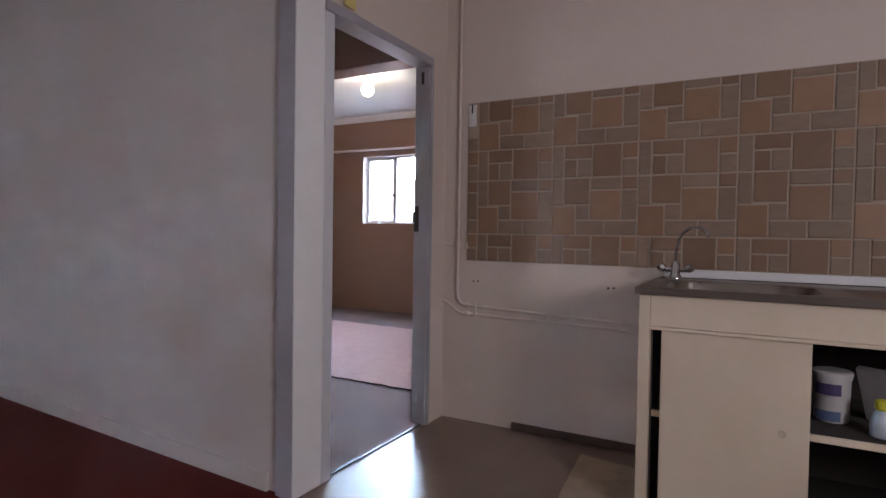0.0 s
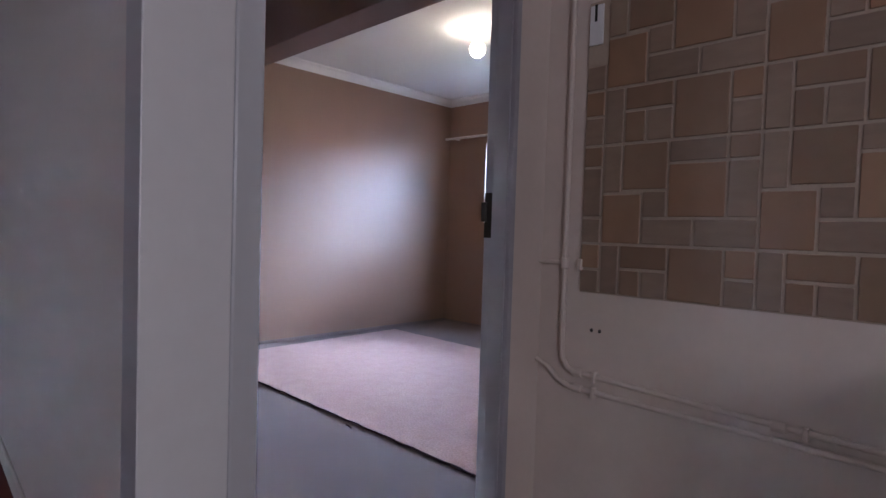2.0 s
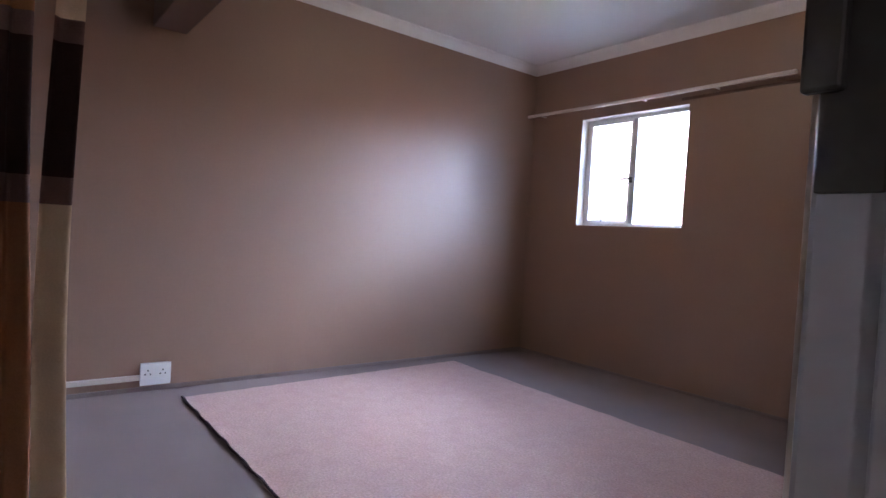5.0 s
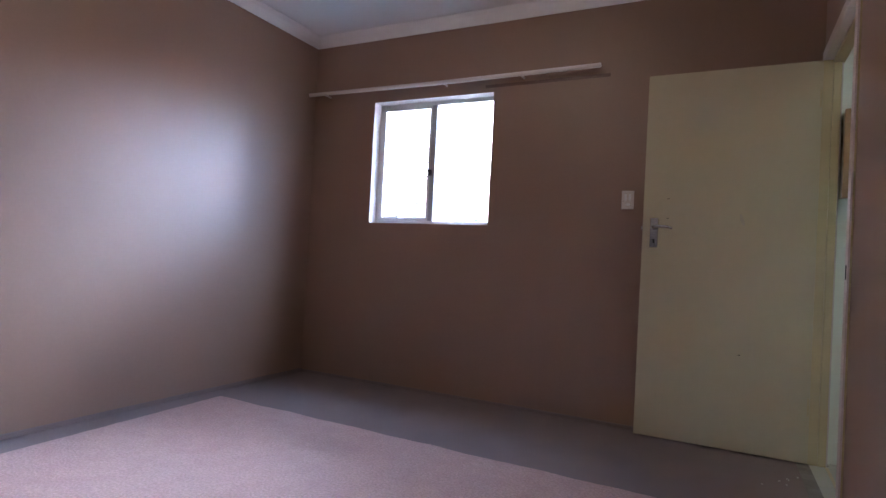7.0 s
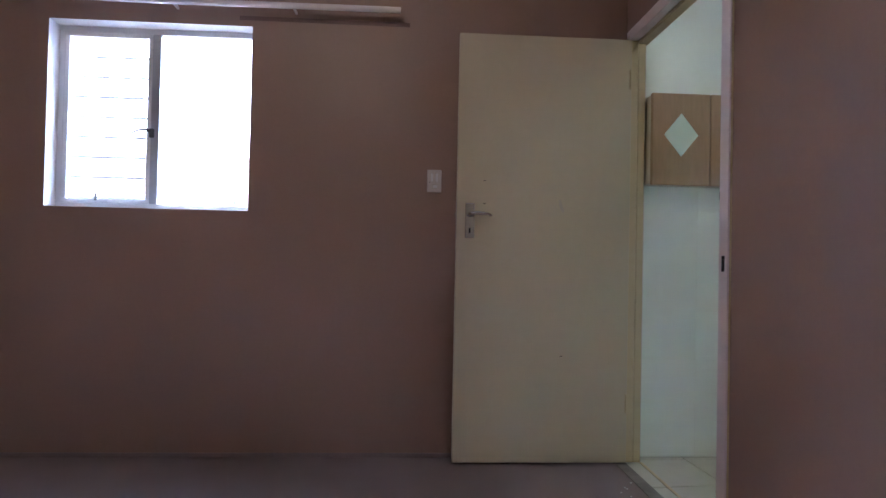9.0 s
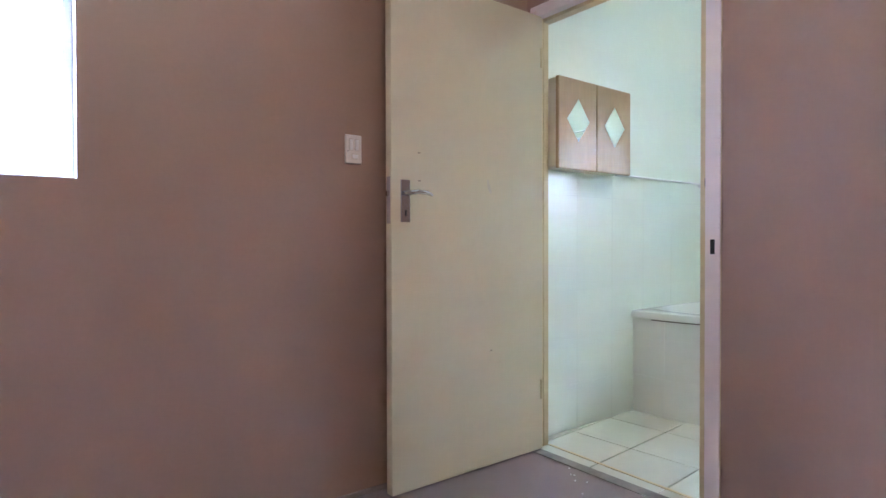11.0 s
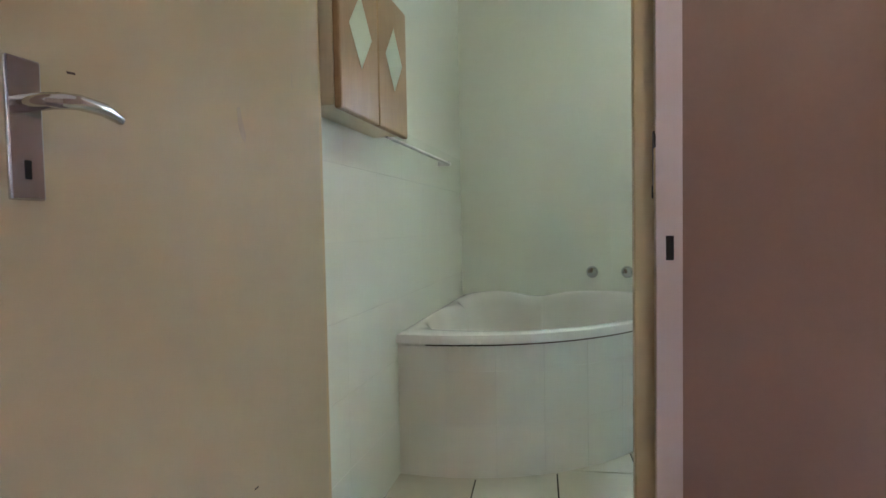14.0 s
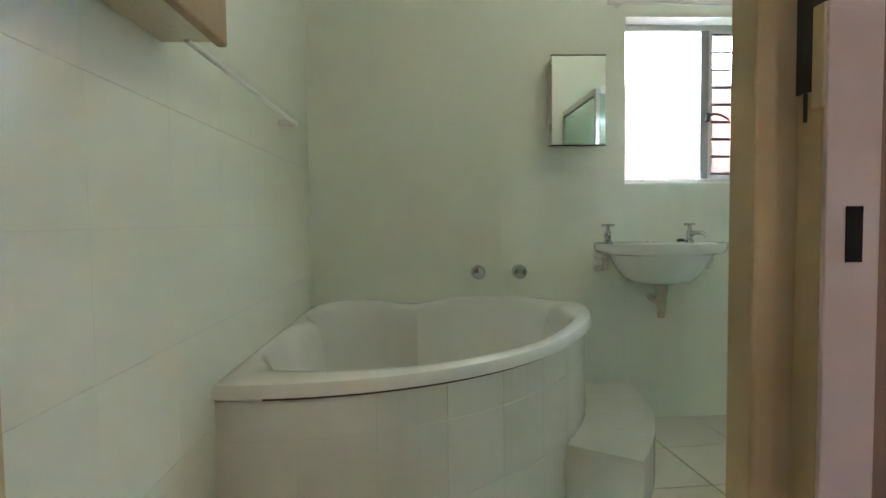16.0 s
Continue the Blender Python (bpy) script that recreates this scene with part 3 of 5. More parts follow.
def steel_window(name, label, m, w, h, split, left_glass, right_glass, frame_mat, bars, handle_side, bar_y=0.055):
    """Two-light steel window in local x (width) and z, inside face towards minus y. bars: heights of thin burglar bars, and their side."""
    ob = thing(name, label, "window", kind="structure")
    ob.matrix_world = m
    t = 0.028
    fr = bmesh.new()
    for lo, hi in (((0, 0, 0), (w, 0.035, t)), ((0, 0, h - t), (w, 0.035, h)), ((0, 0, t), (t, 0.035, h - t)), ((w - t, 0, t), (w, 0.035, h - t))):
        bm_box(lo, hi, 0.003, fr)
    part("window_frame", fr, frame_mat, ob)
    part("mullion", bm_box((split - 0.02, -0.004, t), (split + 0.02, 0.036, h - t), 0.003), WINGREY, ob)
    for x0, x1, g, opening in ((t, split - 0.02, left_glass, handle_side < 0), (split + 0.02, w - t, right_glass, handle_side > 0)):
        if opening:
            s = bmesh.new()
            q = 0.022
            for lo, hi in (((x0, -0.002, t), (x1, 0.026, t + q)), ((x0, -0.002, h - t - q), (x1, 0.026, h - t)), ((x0, -0.002, t + q), (x0 + q, 0.026, h - t - q)), ((x1 - q, -0.002, t + q), (x1, 0.026, h - t - q))):
                bm_box(lo, hi, 0.003, s)
            part("sash", s, frame_mat, ob)
            x0, x1, e = x0 + q, x1 - q, q
        else:
            e = 0
        p = part("pane", bm_box((x0 - 0.003, 0.012, t + e - 0.003), (x1 + 0.003, 0.016, h - t - e + 0.003)), g, ob)
        p.visible_shadow = False
    for z, x0, x1 in bars:
        part("burglar_bar", bm_tube([(x0, bar_y, z), (x1, bar_y, z)], 0.0065, 6), DARKMETAL, ob)
    hx = split - 0.012 if handle_side < 0 else split + 0.012
    d = handle_side
    hb = part("handle", bm_box((hx - 0.010, -0.020, h * 0.42 - 0.022), (hx + 0.010, -0.002, h * 0.42 + 0.022), 0.003), DARKMETAL, ob, "dark metal window handle")
    part("grip", bm_tube([(hx, -0.018, h * 0.42 + 0.005), (hx + d * 0.02, -0.028, h * 0.42 + 0.014), (hx + d * 0.05, -0.030, h * 0.42 + 0.012), (hx + d * 0.085, -0.030, h * 0.42 - 0.004), (hx + d * 0.10, -0.030, h * 0.42 - 0.02)], 0.006, 8, [0.008, 0.007, 0.006, 0.006, 0.004]), DARKMETAL, hb, smooth=True)
    return ob


W1 = steel_window("window_1", "white steel two-light window with thin burglar bars", pose(0.565, 0.085, 1.176), 0.947, 0.892, 0.465, CLEAR, CLEAR, WINWHITE,
                  [(0.06 + 0.1 * k, 0.03, 0.42) for k in range(8)], -1)
stay = part("stay_arm", bm_box((0.05, -0.022, 0.034), (0.26, -0.014, 0.040), 0.001), WINWHITE, W1, "thin window stay arm")
part("stay_peg", bm_tube([(0.20, -0.018, 0.038), (0.20, -0.018, 0.075)], 0.006, 8), DARKMETAL, stay)
tagged(part("window_sill_1", bm_box((0.567, 0.001, 1.172), (1.510, 0.118, 1.1785), 0.002), OFFWHITE), "pale painted sill of the bedroom window", "window sill", kind="structure")

rod = thing("curtain_rail", "thin white wooden curtain rail above the window", "curtain rail")
part("rail", bm_tube([(-0.0 + 0.004, -0.075, 2.150), (1.1, -0.075, 2.142), (2.225, -0.075, 2.148)], 0.014, 10), RODWHITE, rod, smooth=True)
for bx in (0.15, 1.16, 1.72):
    part("bracket", bm_box((bx - 0.005, -0.070, 2.134), (bx + 0.005, 0.0, 2.146), 0.002), RODWHITE, rod)
# the rail's shadow on the wall, laid on as a thin dark strip
part("rail_shadow_strip", bm_box((1.45, -0.002, 2.098), (2.27, 0.0, 2.118)), BEAMBROWN, rod, "painted shadow line on the wall under the rail")


def light_switch(name, x, y, z):
    ob = thing(name, "cream plastic light switch on the brown wall", "light switch")
    part("plate", bm_box((x - 0.035, y - 0.010, z - 0.055), (x + 0.035, y, z + 0.055), 0.004), CREAMPLASTIC, ob)
    for rx, rz, hw, hh in ((-0.012, 0.016, 0.007, 0.021), (0.012, 0.016, 0.007, 0.021), (0.004, -0.028, 0.012, 0.008)):
        part("recess", bm_box((x + rx - hw - 0.0012, y - 0.0108, z + rz - hh - 0.0012), (x + rx + hw + 0.0012, y - 0.0102, z + rz + hh + 0.0025)), DARKMARK, ob)
        part("rocker", bm_box((x + rx - hw, y - 0.0145, z + rz - hh), (x + rx + hw, y - 0.0109, z + rz + hh), 0.0015), WHITEPLASTIC, ob)
    part("screw", bm_box((x - 0.027, y - 0.0108, z - 0.010), (x - 0.023, y - 0.0102, z - 0.006)), DARKMETAL, ob)
    return ob


light_switch("light_switch", 2.405, 0.0, 1.345)

# ---- socket and trunking on the bedroom wall ----
sock = thing("wall_socket", "white double wall socket in a surface box", "wall socket")
part("box", bm_box((0.0, -3.185, 0.048), (0.038, -3.030, 0.168), 0.004), WHITEPLASTIC, sock)
face = part("face_plate", bm_box((0.038, -3.190, 0.043), (0.046, -3.025, 0.173), 0.003), WHITEPLASTIC, sock)
for cy in (-3.150, -3.070):
    for dy, dz in ((0, 0.022), (-0.014, 0.0), (0.014, 0.0)):
        part("pin_hole", bm_box((0.0455, cy + dy - 0.004, 0.108 + dz - 0.004), (0.0466, cy + dy + 0.004, 0.108 + dz + 0.004)), BLACKHOLE, face)
    part("rocker", bm_box((0.046, cy - 0.012, 0.062), (0.050, cy + 0.012, 0.078), 0.001), WHITEPLASTIC, face)
tagged(part("cable_trunking", bm_box((0.0, -4.398, 0.070), (0.025, -3.186, 0.100), 0.003), CREAMPLASTIC), "pale cable trunking low along the wall", "cable trunking")

sock2 = thing("wall_socket", "white socket box low on the brown wall", "wall socket")
part("box", bm_box((3.322, -1.235, 0.030), (3.358, -1.092, 0.112), 0.004), WHITEPLASTIC, sock2)
part("face_plate", bm_box((3.315, -1.240, 0.026), (3.322, -1.087, 0.116), 0.003), WHITEPLASTIC, sock2)

# ---- rug ----
rug = thing("rug", "large pink-beige carpet piece with a dark bound edge", "rug")


def rug_mesh():
    bm = bmesh.new()
    nx, ny = 60, 44
    x0, x1, y0, y1 = 0.16, 3.27, -3.0, -0.95
    g = [[bm.verts.new((x0 + 0.10 * (1 - j / ny) * (1 - i / nx) + (x1 - x0) * i / nx, y0 + (y1 - y0) * j / ny + 0.004 * math.sin(i * 0.7) * (j == ny) + (0.022 - 0.075 * i / nx) * (j / ny),
                        0.012 + 0.003 * noise.noise((i * 0.6, j * 0.6, 0)))) for j in range(ny + 1)] for i in range(nx + 1)]
    for i in range(nx):
        for j in range(ny):
            bm.faces.new((g[i][j], g[i + 1][j], g[i + 1][j + 1], g[i][j + 1]))
    edge = [e for e in bm.edges if e.is_boundary]
    ext = bmesh.ops.extrude_edge_only(bm, edges=edge)
    for v in ext["geom"]:
        if isinstance(v, bmesh.types.BMVert):
            v.co.z = 0.0005
    bmesh.ops.recalc_face_normals(bm, faces=bm.faces[:])
    return bm


part("rug_surface", rug_mesh(), RUG, rug, smooth=True)
bind = [(0.235 + 3.035 * k / 60, -3.004 + 0.004 * math.sin(k * 1.3), 0.009 + 0.002 * math.sin(k * 2.1)) for k in range(61)]
part("bound_edge", bm_tube(bind, 0.0055, 8), RUGEDGE, rug, "dark maroon bound edge", smooth=True)
tagged(part("lint_scrap", bm_tube([(2.22, -3.045, 0.004), (2.24, -3.052, 0.010), (2.26, -3.048, 0.005), (2.275, -3.054, 0.004)], 0.004, 6), RUGEDGE), "small dark scrap lying on the carpet", "scrap")

# ---- bulb ----
lamp = thing("ceiling_light", "bare lit bulb in a white ceiling holder", "ceiling light")
LX, LY = 1.82, -1.62
part("rose", bm_lathe([(0.055, 2.610), (0.055, 2.598), (0.045, 2.588), (0.024, 2.582), (0.022, 2.545), (0.019, 2.540)], pose(LX, LY, 0)), WHITEPLASTIC, lamp, smooth=True)
part("bulb", bm_lathe([(0.018, 2.548), (0.022, 2.535), (0.040, 2.512), (0.056, 2.482), (0.060, 2.455), (0.050, 2.424), (0.028, 2.405), (0.004, 2.399)], pose(LX, LY, 0)), BULB, lamp, "glowing glass bulb", smooth=True)

bath_lamp = thing("ceiling_light", "bare lit bulb on the bathroom ceiling", "ceiling light")
part("rose", bm_lathe([(0.055, 2.760), (0.055, 2.748), (0.045, 2.738), (0.024, 2.732), (0.022, 2.695), (0.019, 2.690)], pose(4.42, -1.72, 0)), WHITEPLASTIC, bath_lamp, smooth=True)
part("bulb", bm_lathe([(0.018, 2.698), (0.022, 2.685), (0.040, 2.662), (0.056, 2.632), (0.060, 2.605), (0.050, 2.574), (0.028, 2.555), (0.004, 2.549)], pose(4.42, -1.72, 0)), BATHBULB, bath_lamp, "glowing glass bulb", smooth=True)

# ---- curtain, rod and black cabinet at the entry ----
crod = thing("curtain_rod", "reddish-brown wooden rod with a round finial", "curtain rod")
part("rod", bm_tube([(2.0, -4.355, 1.858), (2.0, -3.785, 1.866)], 0.013, 12), RODWOOD, crod, smooth=True)
part("finial", bm_lathe([(0.004, -0.032), (0.022, -0.024), (0.032, 0.0), (0.024, 0.022), (0.013, 0.034), (0.013, 0.05)], pose(2.0, -3.765, 1.867, 90, 0, 0), 16), RODWOOD, crod, smooth=True)
part("bracket", bm_box((1.975, -4.36, 1.83), (2.025, -4.34, 1.89), 0.003), RODWOOD, crod)

curtain = thing("curtain", "gathered rust-brown curtain with dark bands and cream lining", "curtain")


def curtain_sheet(y0, y1, z0, z1, x, depth, folds, seed, rows=18):
    """Pleated cloth hanging between two heights, with thickness."""
    bm = bmesh.new()
    n = 40
    def at(i, z, off):
        u = i / n
        sway = 0.010 * math.sin(3.1 * z + seed)
        pinch = 0.75 + 0.25 * (1.9 - z) / 1.9
        a = math.sin(u * folds * 2 * math.pi + seed + 0.5 * math.sin(2.2 * z))
        yy = y0 + (y1 - y0) * (0.5 + (u - 0.5) * pinch) + sway + 0.006 * a
        return (x + depth * a * pinch + off, yy, z + (0.014 * math.sin(u * 9 + seed) if z < 0.1 else 0))
    for off, flip in ((0.0, False), (-0.004, True)):
        g = [[bm.verts.new(at(i, z0 + (z1 - z0) * j / rows, off)) for j in range(rows + 1)] for i in range(n + 1)]
        for i in range(n):
            for j in range(rows):
                f = (g[i][j], g[i + 1][j], g[i + 1][j + 1], g[i][j + 1])
                bm.faces.new(f if not flip else tuple(reversed(f)))
    bmesh.ops.remove_doubles(bm, verts=bm.verts[:], dist=1e-6)
    return bm


BANDS = [(0.045, 1.045, CURT_RUST, "rust-brown lower cloth"), (1.045, 1.112, CURT_MAUVE, "mauve-brown band"), (1.112, 1.437, CURT_DARK, "dark brown band"),
         (1.437, 1.494, CURT_MAUVE, "mauve-brown band"), (1.494, 1.875, CURT_RUST, "rust-brown upper cloth")]
for z0, z1, m, lab in BANDS:
    part("cloth_band", curtain_sheet(-3.915, -3.780, z0, z1, 2.0, 0.010, 2.5, 0.4, max(3, int((z1 - z0) * 24))), m, curtain, lab, True)
for z0, z1, m, lab in [(0.085, 1.045, CURT_CREAM, "cream lining edge"), (1.045, 1.112, CURT_MAUVE, ""), (1.112, 1.437, CURT_DARK, ""), (1.437, 1.494, CURT_MAUVE, ""), (1.494, 1.885, CURT_CREAM, "")]:
    part("edge_band", curtain_sheet(-3.782, -3.706, z0, z1, 2.012, 0.009, 1.0, 2.0, max(3, int((z1 - z0) * 24))), m, curtain, lab, True)

cab = thing("black_cabinet", "tall black cabinet with stacked drawers and silver handles", "cabinet")
part("body", bm_box((1.62, -4.345, 0.10), (2.132, -3.935, 1.360), 0.004), BLACKWOOD, cab)
for z0, z1 in ((0.125, 0.56), (0.575, 0.955), (0.97, 1.34)):
    d = part("drawer_front", bm_box((2.133, -4.335, z0), (2.150, -3.945, z1), 0.003), BLACKWOOD, cab)
    zm = (z0 + z1) / 2 + 0.02
    part("handle", bm_tube([(2.150, -3.985, zm - 0.075), (2.172, -3.985, zm - 0.07), (2.172, -3.985, zm + 0.07), (2.150, -3.985, zm + 0.075)], 0.006, 8), CHROME, d, "silver bar handle")
for fx in (1.66, 2.10):
    for fy in (-4.32, -3.965):
        part("foot", bm_box((fx - 0.02, fy - 0.02, 0.0), (fx + 0.02, fy + 0.02, 0.10), 0.003), BLACKWOOD, cab)

# ---- sink unit ----
SX, SR, SF, SB = 4.835, 6.05, -4.000, -3.345
sink = thing("sink_unit", "cream metal sink cupboard with one sliding door pushed aside", "sink unit")
part("side_panel", bm_box((SX, SF, 0.0), (SX + 0.040, SB, 0.840), 0.003), SINKCREAM, sink)
part("side_panel", bm_box((SR - 0.040, SF, 0.0), (SR, SB, 0.840), 0.003), SINKCREAM, sink)
part("apron", bm_box((SX + 0.0405, SF, 0.725), (SR - 0.0405, SF + 0.035, 0.840), 0.003), SINKCREAM, sink)
part("apron_lip", bm_box((SX + 0.0405, SF - 0.006, 0.712), (SR - 0.0405, SF + 0.020, 0.7245), 0.002), SINKCREAM, sink)
part("plinth", bm_box((SX + 0.0405, SF + 0.003, 0.0), (SR - 0.0405, SF + 0.030, 0.055), 0.002), SINKCREAM, sink)
# inner faces coloured dark for the cupboard's shade, with a thin sheet over the side panel
part("back_panel", bm_box((SX + 0.0405, SB - 0.015, 0.02), (SR - 0.0405, SB, 0.80)), CABSHADE, sink)
part("floor_panel", bm_box((SX + 0.0405, SF + 0.031, 0.03), (SR - 0.0405, SB - 0.016, 0.055)), CABSHADE, sink)
part("lining", bm_box((SX + 0.0402, SF + 0.036, 0.056), (SX + 0.046, SB - 0.016, 0.71)), CABSHADE, sink)
shelf = part("shelf", bm_box((SX + 0.047, SF + 0.046, 0.385), (SR - 0.0405, SB - 0.016, 0.405), 0.002), CABSHADE, sink)
part("shelf_edge", bm_box((SX + 0.047, SF + 0.034, 0.383), (SR - 0.0405, SF + 0.0455, 0.407), 0.002), SINKCREAM, shelf, "cream shelf edge")
sd = part("sliding_door", bm_box((4.915, SF + 0.006, 0.0552), (5.378, SF + 0.026, 0.7115), 0.003), SINKCREAM, sink, "cream sliding door")
part("finger_hole", bm_lathe([(0.001, 0.0), (0.013, 0.0), (0.010, 0.0012), (0.001, 0.0013)], pose(5.30, SF + 0.0058, 0.40, 90, 0, 0), 20), DARKMARK, sd, "dark worn finger mark")


def worktop():
    """Steel top with a pressed bowl, drainer grooves and a rolled edge."""
    bm = bmesh.new()
    x0, x1, y0, y1, z = SX - 0.012, SR + 0.012, SF - 0.022, SB + 0.012, 0.862
    nx, ny = 96, 44
    def h(x, y):
        u, v = (x - 5.16) / 0.235, (y + 3.70) / 0.185
        r = (abs(u) ** 5 + abs(v) ** 5) ** 0.2
        d = -0.15 * min(1, max(0, (1.08 - r) / 0.16)) ** 0.8
        if x > 5.5 and abs(v) < 1.1:
            d -= 0.004 * max(0, math.sin((y + 3.9) * 2 * math.pi / 0.045))
        rim = min(x - x0, x1 - x, y - y0, y1 - y)
        return z + d + (0.006 if rim < 0.012 else 0) - (0.003 if r < 1.22 else 0)
    g = [[None] * (ny + 1) for _ in range(nx + 1)]
    for i in range(nx + 1):
        for j in range(ny + 1):
            x, y = x0 + (x1 - x0) * i / nx, y0 + (y1 - y0) * j / ny
            g[i][j] = bm.verts.new((x, y, h(x, y)))
    for i in range(nx):
        for j in range(ny):
            bm.faces.new((g[i][j], g[i + 1][j], g[i + 1][j + 1], g[i][j + 1]))
    ext = bmesh.ops.extrude_edge_only(bm, edges=[e for e in bm.edges if e.is_boundary])
    for v in ext["geom"]:
        if isinstance(v, bmesh.types.BMVert):
            v.co.z = 0.8425
    bmesh.ops.recalc_face_normals(bm, faces=bm.faces[:])
    return bm


top = thing("steel_sink", "stained stainless steel sink top with bowl and drainer", "sink")
part("worktop", worktop(), STEEL, top, smooth=True)
part("drain", bm_lathe([(0.004, 0.711), (0.030, 0.711), (0.034, 0.7135), (0.034, 0.7145), (0.004, 0.7146)], pose(5.16, -3.70, 0.0)), CHROME, top)
tagged(part("splash_strip", bm_box((SX, -3.347, 0.866), (SR, -3.3305, 0.902), 0.002), POSTWHITE), "white painted strip along the back of the sink", "trim", kind="structure")

tap = thing("mixer_tap", "chrome swan-neck mixer tap on the sink", "tap")
tx, ty = 4.90, -3.49
part("base", bm_lathe([(0.028, 0.866), (0.028, 0.878), (0.020, 0.890), (0.020, 0.925), (0.016, 0.935), (0.012, 0.945)], pose(tx, ty, 0)), CHROME, tap, smooth=True)
part("cross_body", bm_tube([(tx - 0.042, ty - 0.01, 0.908), (tx + 0.042, ty + 0.01, 0.908)], 0.012, 12), CHROME, tap, smooth=True)
for s in (-1, 1):
    part("knob", bm_lathe([(0.008, 0), (0.018, 0.008), (0.021, 0.024), (0.016, 0.034), (0.004, 0.037)], pose(tx + s * 0.040, ty + s * 0.010, 0.905) @ pose(0, 0, 0, 0, s * 55, 0), 8), CHROME, tap, "chrome tap knob")
neck = [(tx, ty, 0.93), (tx + 0.002, ty - 0.003, 0.985), (tx + 0.010, ty - 0.012, 1.035), (tx + 0.034, ty - 0.037, 1.072), (tx + 0.064, ty - 0.066, 1.091), (tx + 0.096, ty - 0.098, 1.094),
        (tx + 0.124, ty - 0.122, 1.082), (tx + 0.138, ty - 0.136, 1.056)]
part("spout", bm_tube(neck, 0.0068, 12), CHROME, tap, smooth=True)

# things left in the sink cupboard
tub = thing("plastic_tub", "white plastic tub with a dark label on the shelf", "tub")
part("tub", bm_lathe([(0.050, 0.4055), (0.054, 0.41), (0.058, 0.555), (0.061, 0.560), (0.061, 0.570)], pose(5.46, -3.74, 0)), TUBWHITE, tub, smooth=True)
part("lid", bm_lathe([(0.063, 0.570), (0.064, 0.582), (0.056, 0.586)], pose(5.46, -3.74, 0)), TUBWHITE, tub)
for a, z0, z1, m in ((-1.9, 0.505, 0.545, LABELPURPLE), (-1.9, 0.415, 0.45, LABELBLUE)):
    bm = bmesh.new()
    vs = [[bm.verts.new((5.46 + 0.0605 * math.cos(a + t), -3.74 + 0.0605 * math.sin(a + t), z)) for t in (-0.7 + 0.2 * k for k in range(8))] for z in (z0, z1)]
    for k in range(7):
        bm.faces.new((vs[0][k], vs[0][k + 1], vs[1][k + 1], vs[1][k]))
    part("label", bm, m, tub)
bottle = thing("spray_bottle", "small clear bottle with a yellow cap", "bottle")
part("body", bm_lathe([(0.030, 0.4055), (0.034, 0.41), (0.034, 0.45), (0.026, 0.48), (0.014, 0.498)], pose(5.585, -3.87, 0), 16), CLEARPLASTIC, bottle, smooth=True)
part("cap", bm_lathe([(0.020, 0.496), (0.022, 0.500), (0.022, 0.525), (0.010, 0.53)], pose(5.585, -3.87, 0), 14), YELLOWCAP, bottle)
tagged(part("card_folder", bm_box((-0.012, -0.10, 0), (0.012, 0.10, 0.21), 0.002), PAPERGREY), "grey printed card leaning inside the sink cupboard", "card")
bpy.data.objects["card_folder"].matrix_world = pose(5.66, -3.72, 0.409, 0, -22, 55)

# ---- pipes on the kitchen wall ----
pipes = thing("water_pipes", "white painted water pipes along the kitchen wall", "pipes")
part("riser", bm_tube([(3.740, -3.341, 2.40), (3.740, -3.341, 0.99), (3.740, -3.341, 0.74), (3.745, -3.341, 0.69), (3.765, -3.341, 0.662), (3.80, -3.341, 0.655), (4.20, -3.341, 0.640), (4.825, -3.341, 0.620)], 0.0085, 10), OFFWHITE, pipes, smooth=True)
part("lower_run", bm_tube([(3.60 + 0.046, -3.341, 0.672), (3.69, -3.341, 0.655), (3.73, -3.341, 0.622), (3.77, -3.341, 0.606), (4.825, -3.341, 0.590)], 0.0085, 10), OFFWHITE, pipes, smooth=True)
part("branch", bm_tube([(3.646, -3.341, 0.990), (3.740, -3.341, 0.990)], 0.007, 10), OFFWHITE, pipes, smooth=True)
for px, pz in ((3.740, 0.990), (3.800, 0.655), (3.800, 0.606), (4.35, 0.632)):
    part("joint", bm_lathe([(0.009, -0.018), (0.013, -0.015), (0.013, 0.015), (0.009, 0.018)], pose(px, -3.341, pz, 0, 90 if pz < 0.9 else 0, 0), 12), OFFWHITE, pipes)
    part("clip", bm_box((px + 0.05, -3.352, pz - 0.02), (px + 0.062, -3.331, pz + 0.014), 0.002), OFFWHITE, pipes)
for hx, hz in ((3.835, 0.79), (3.862, 0.79), (4.575, 0.793), (4.602, 0.795)):
    tagged(part("wall_plug", bm_lathe([(0.001, 0), (0.006, 0), (0.004, 0.0012), (0.001, 0.0013)], pose(hx, -3.330, hz, 90, 0, 0), 10), DARKMETAL), "small dark screw hole in the wall", "screw hole", group="screw holes in the kitchen wall")
offcut = thing("vinyl_offcut", "worn beige vinyl offcut beside the sink unit", "floor mat")
part("sheet", bm_prism([(4.50, -3.49), (4.83, -3.55), (4.83, -4.35), (4.60, -4.36), (4.53, -3.9)], -0.0015, 0.003, 0.0), MATVINYL, offcut)
for k in range(4):
    part("strip", bm_prism([(4.545 + 0.07 * k, -3.52), (4.60 + 0.07 * k, -3.53), (4.61 + 0.07 * k, -4.33), (4.562 + 0.07 * k, -4.33)], 0.003, 0.0045), MATVINYL, offcut)

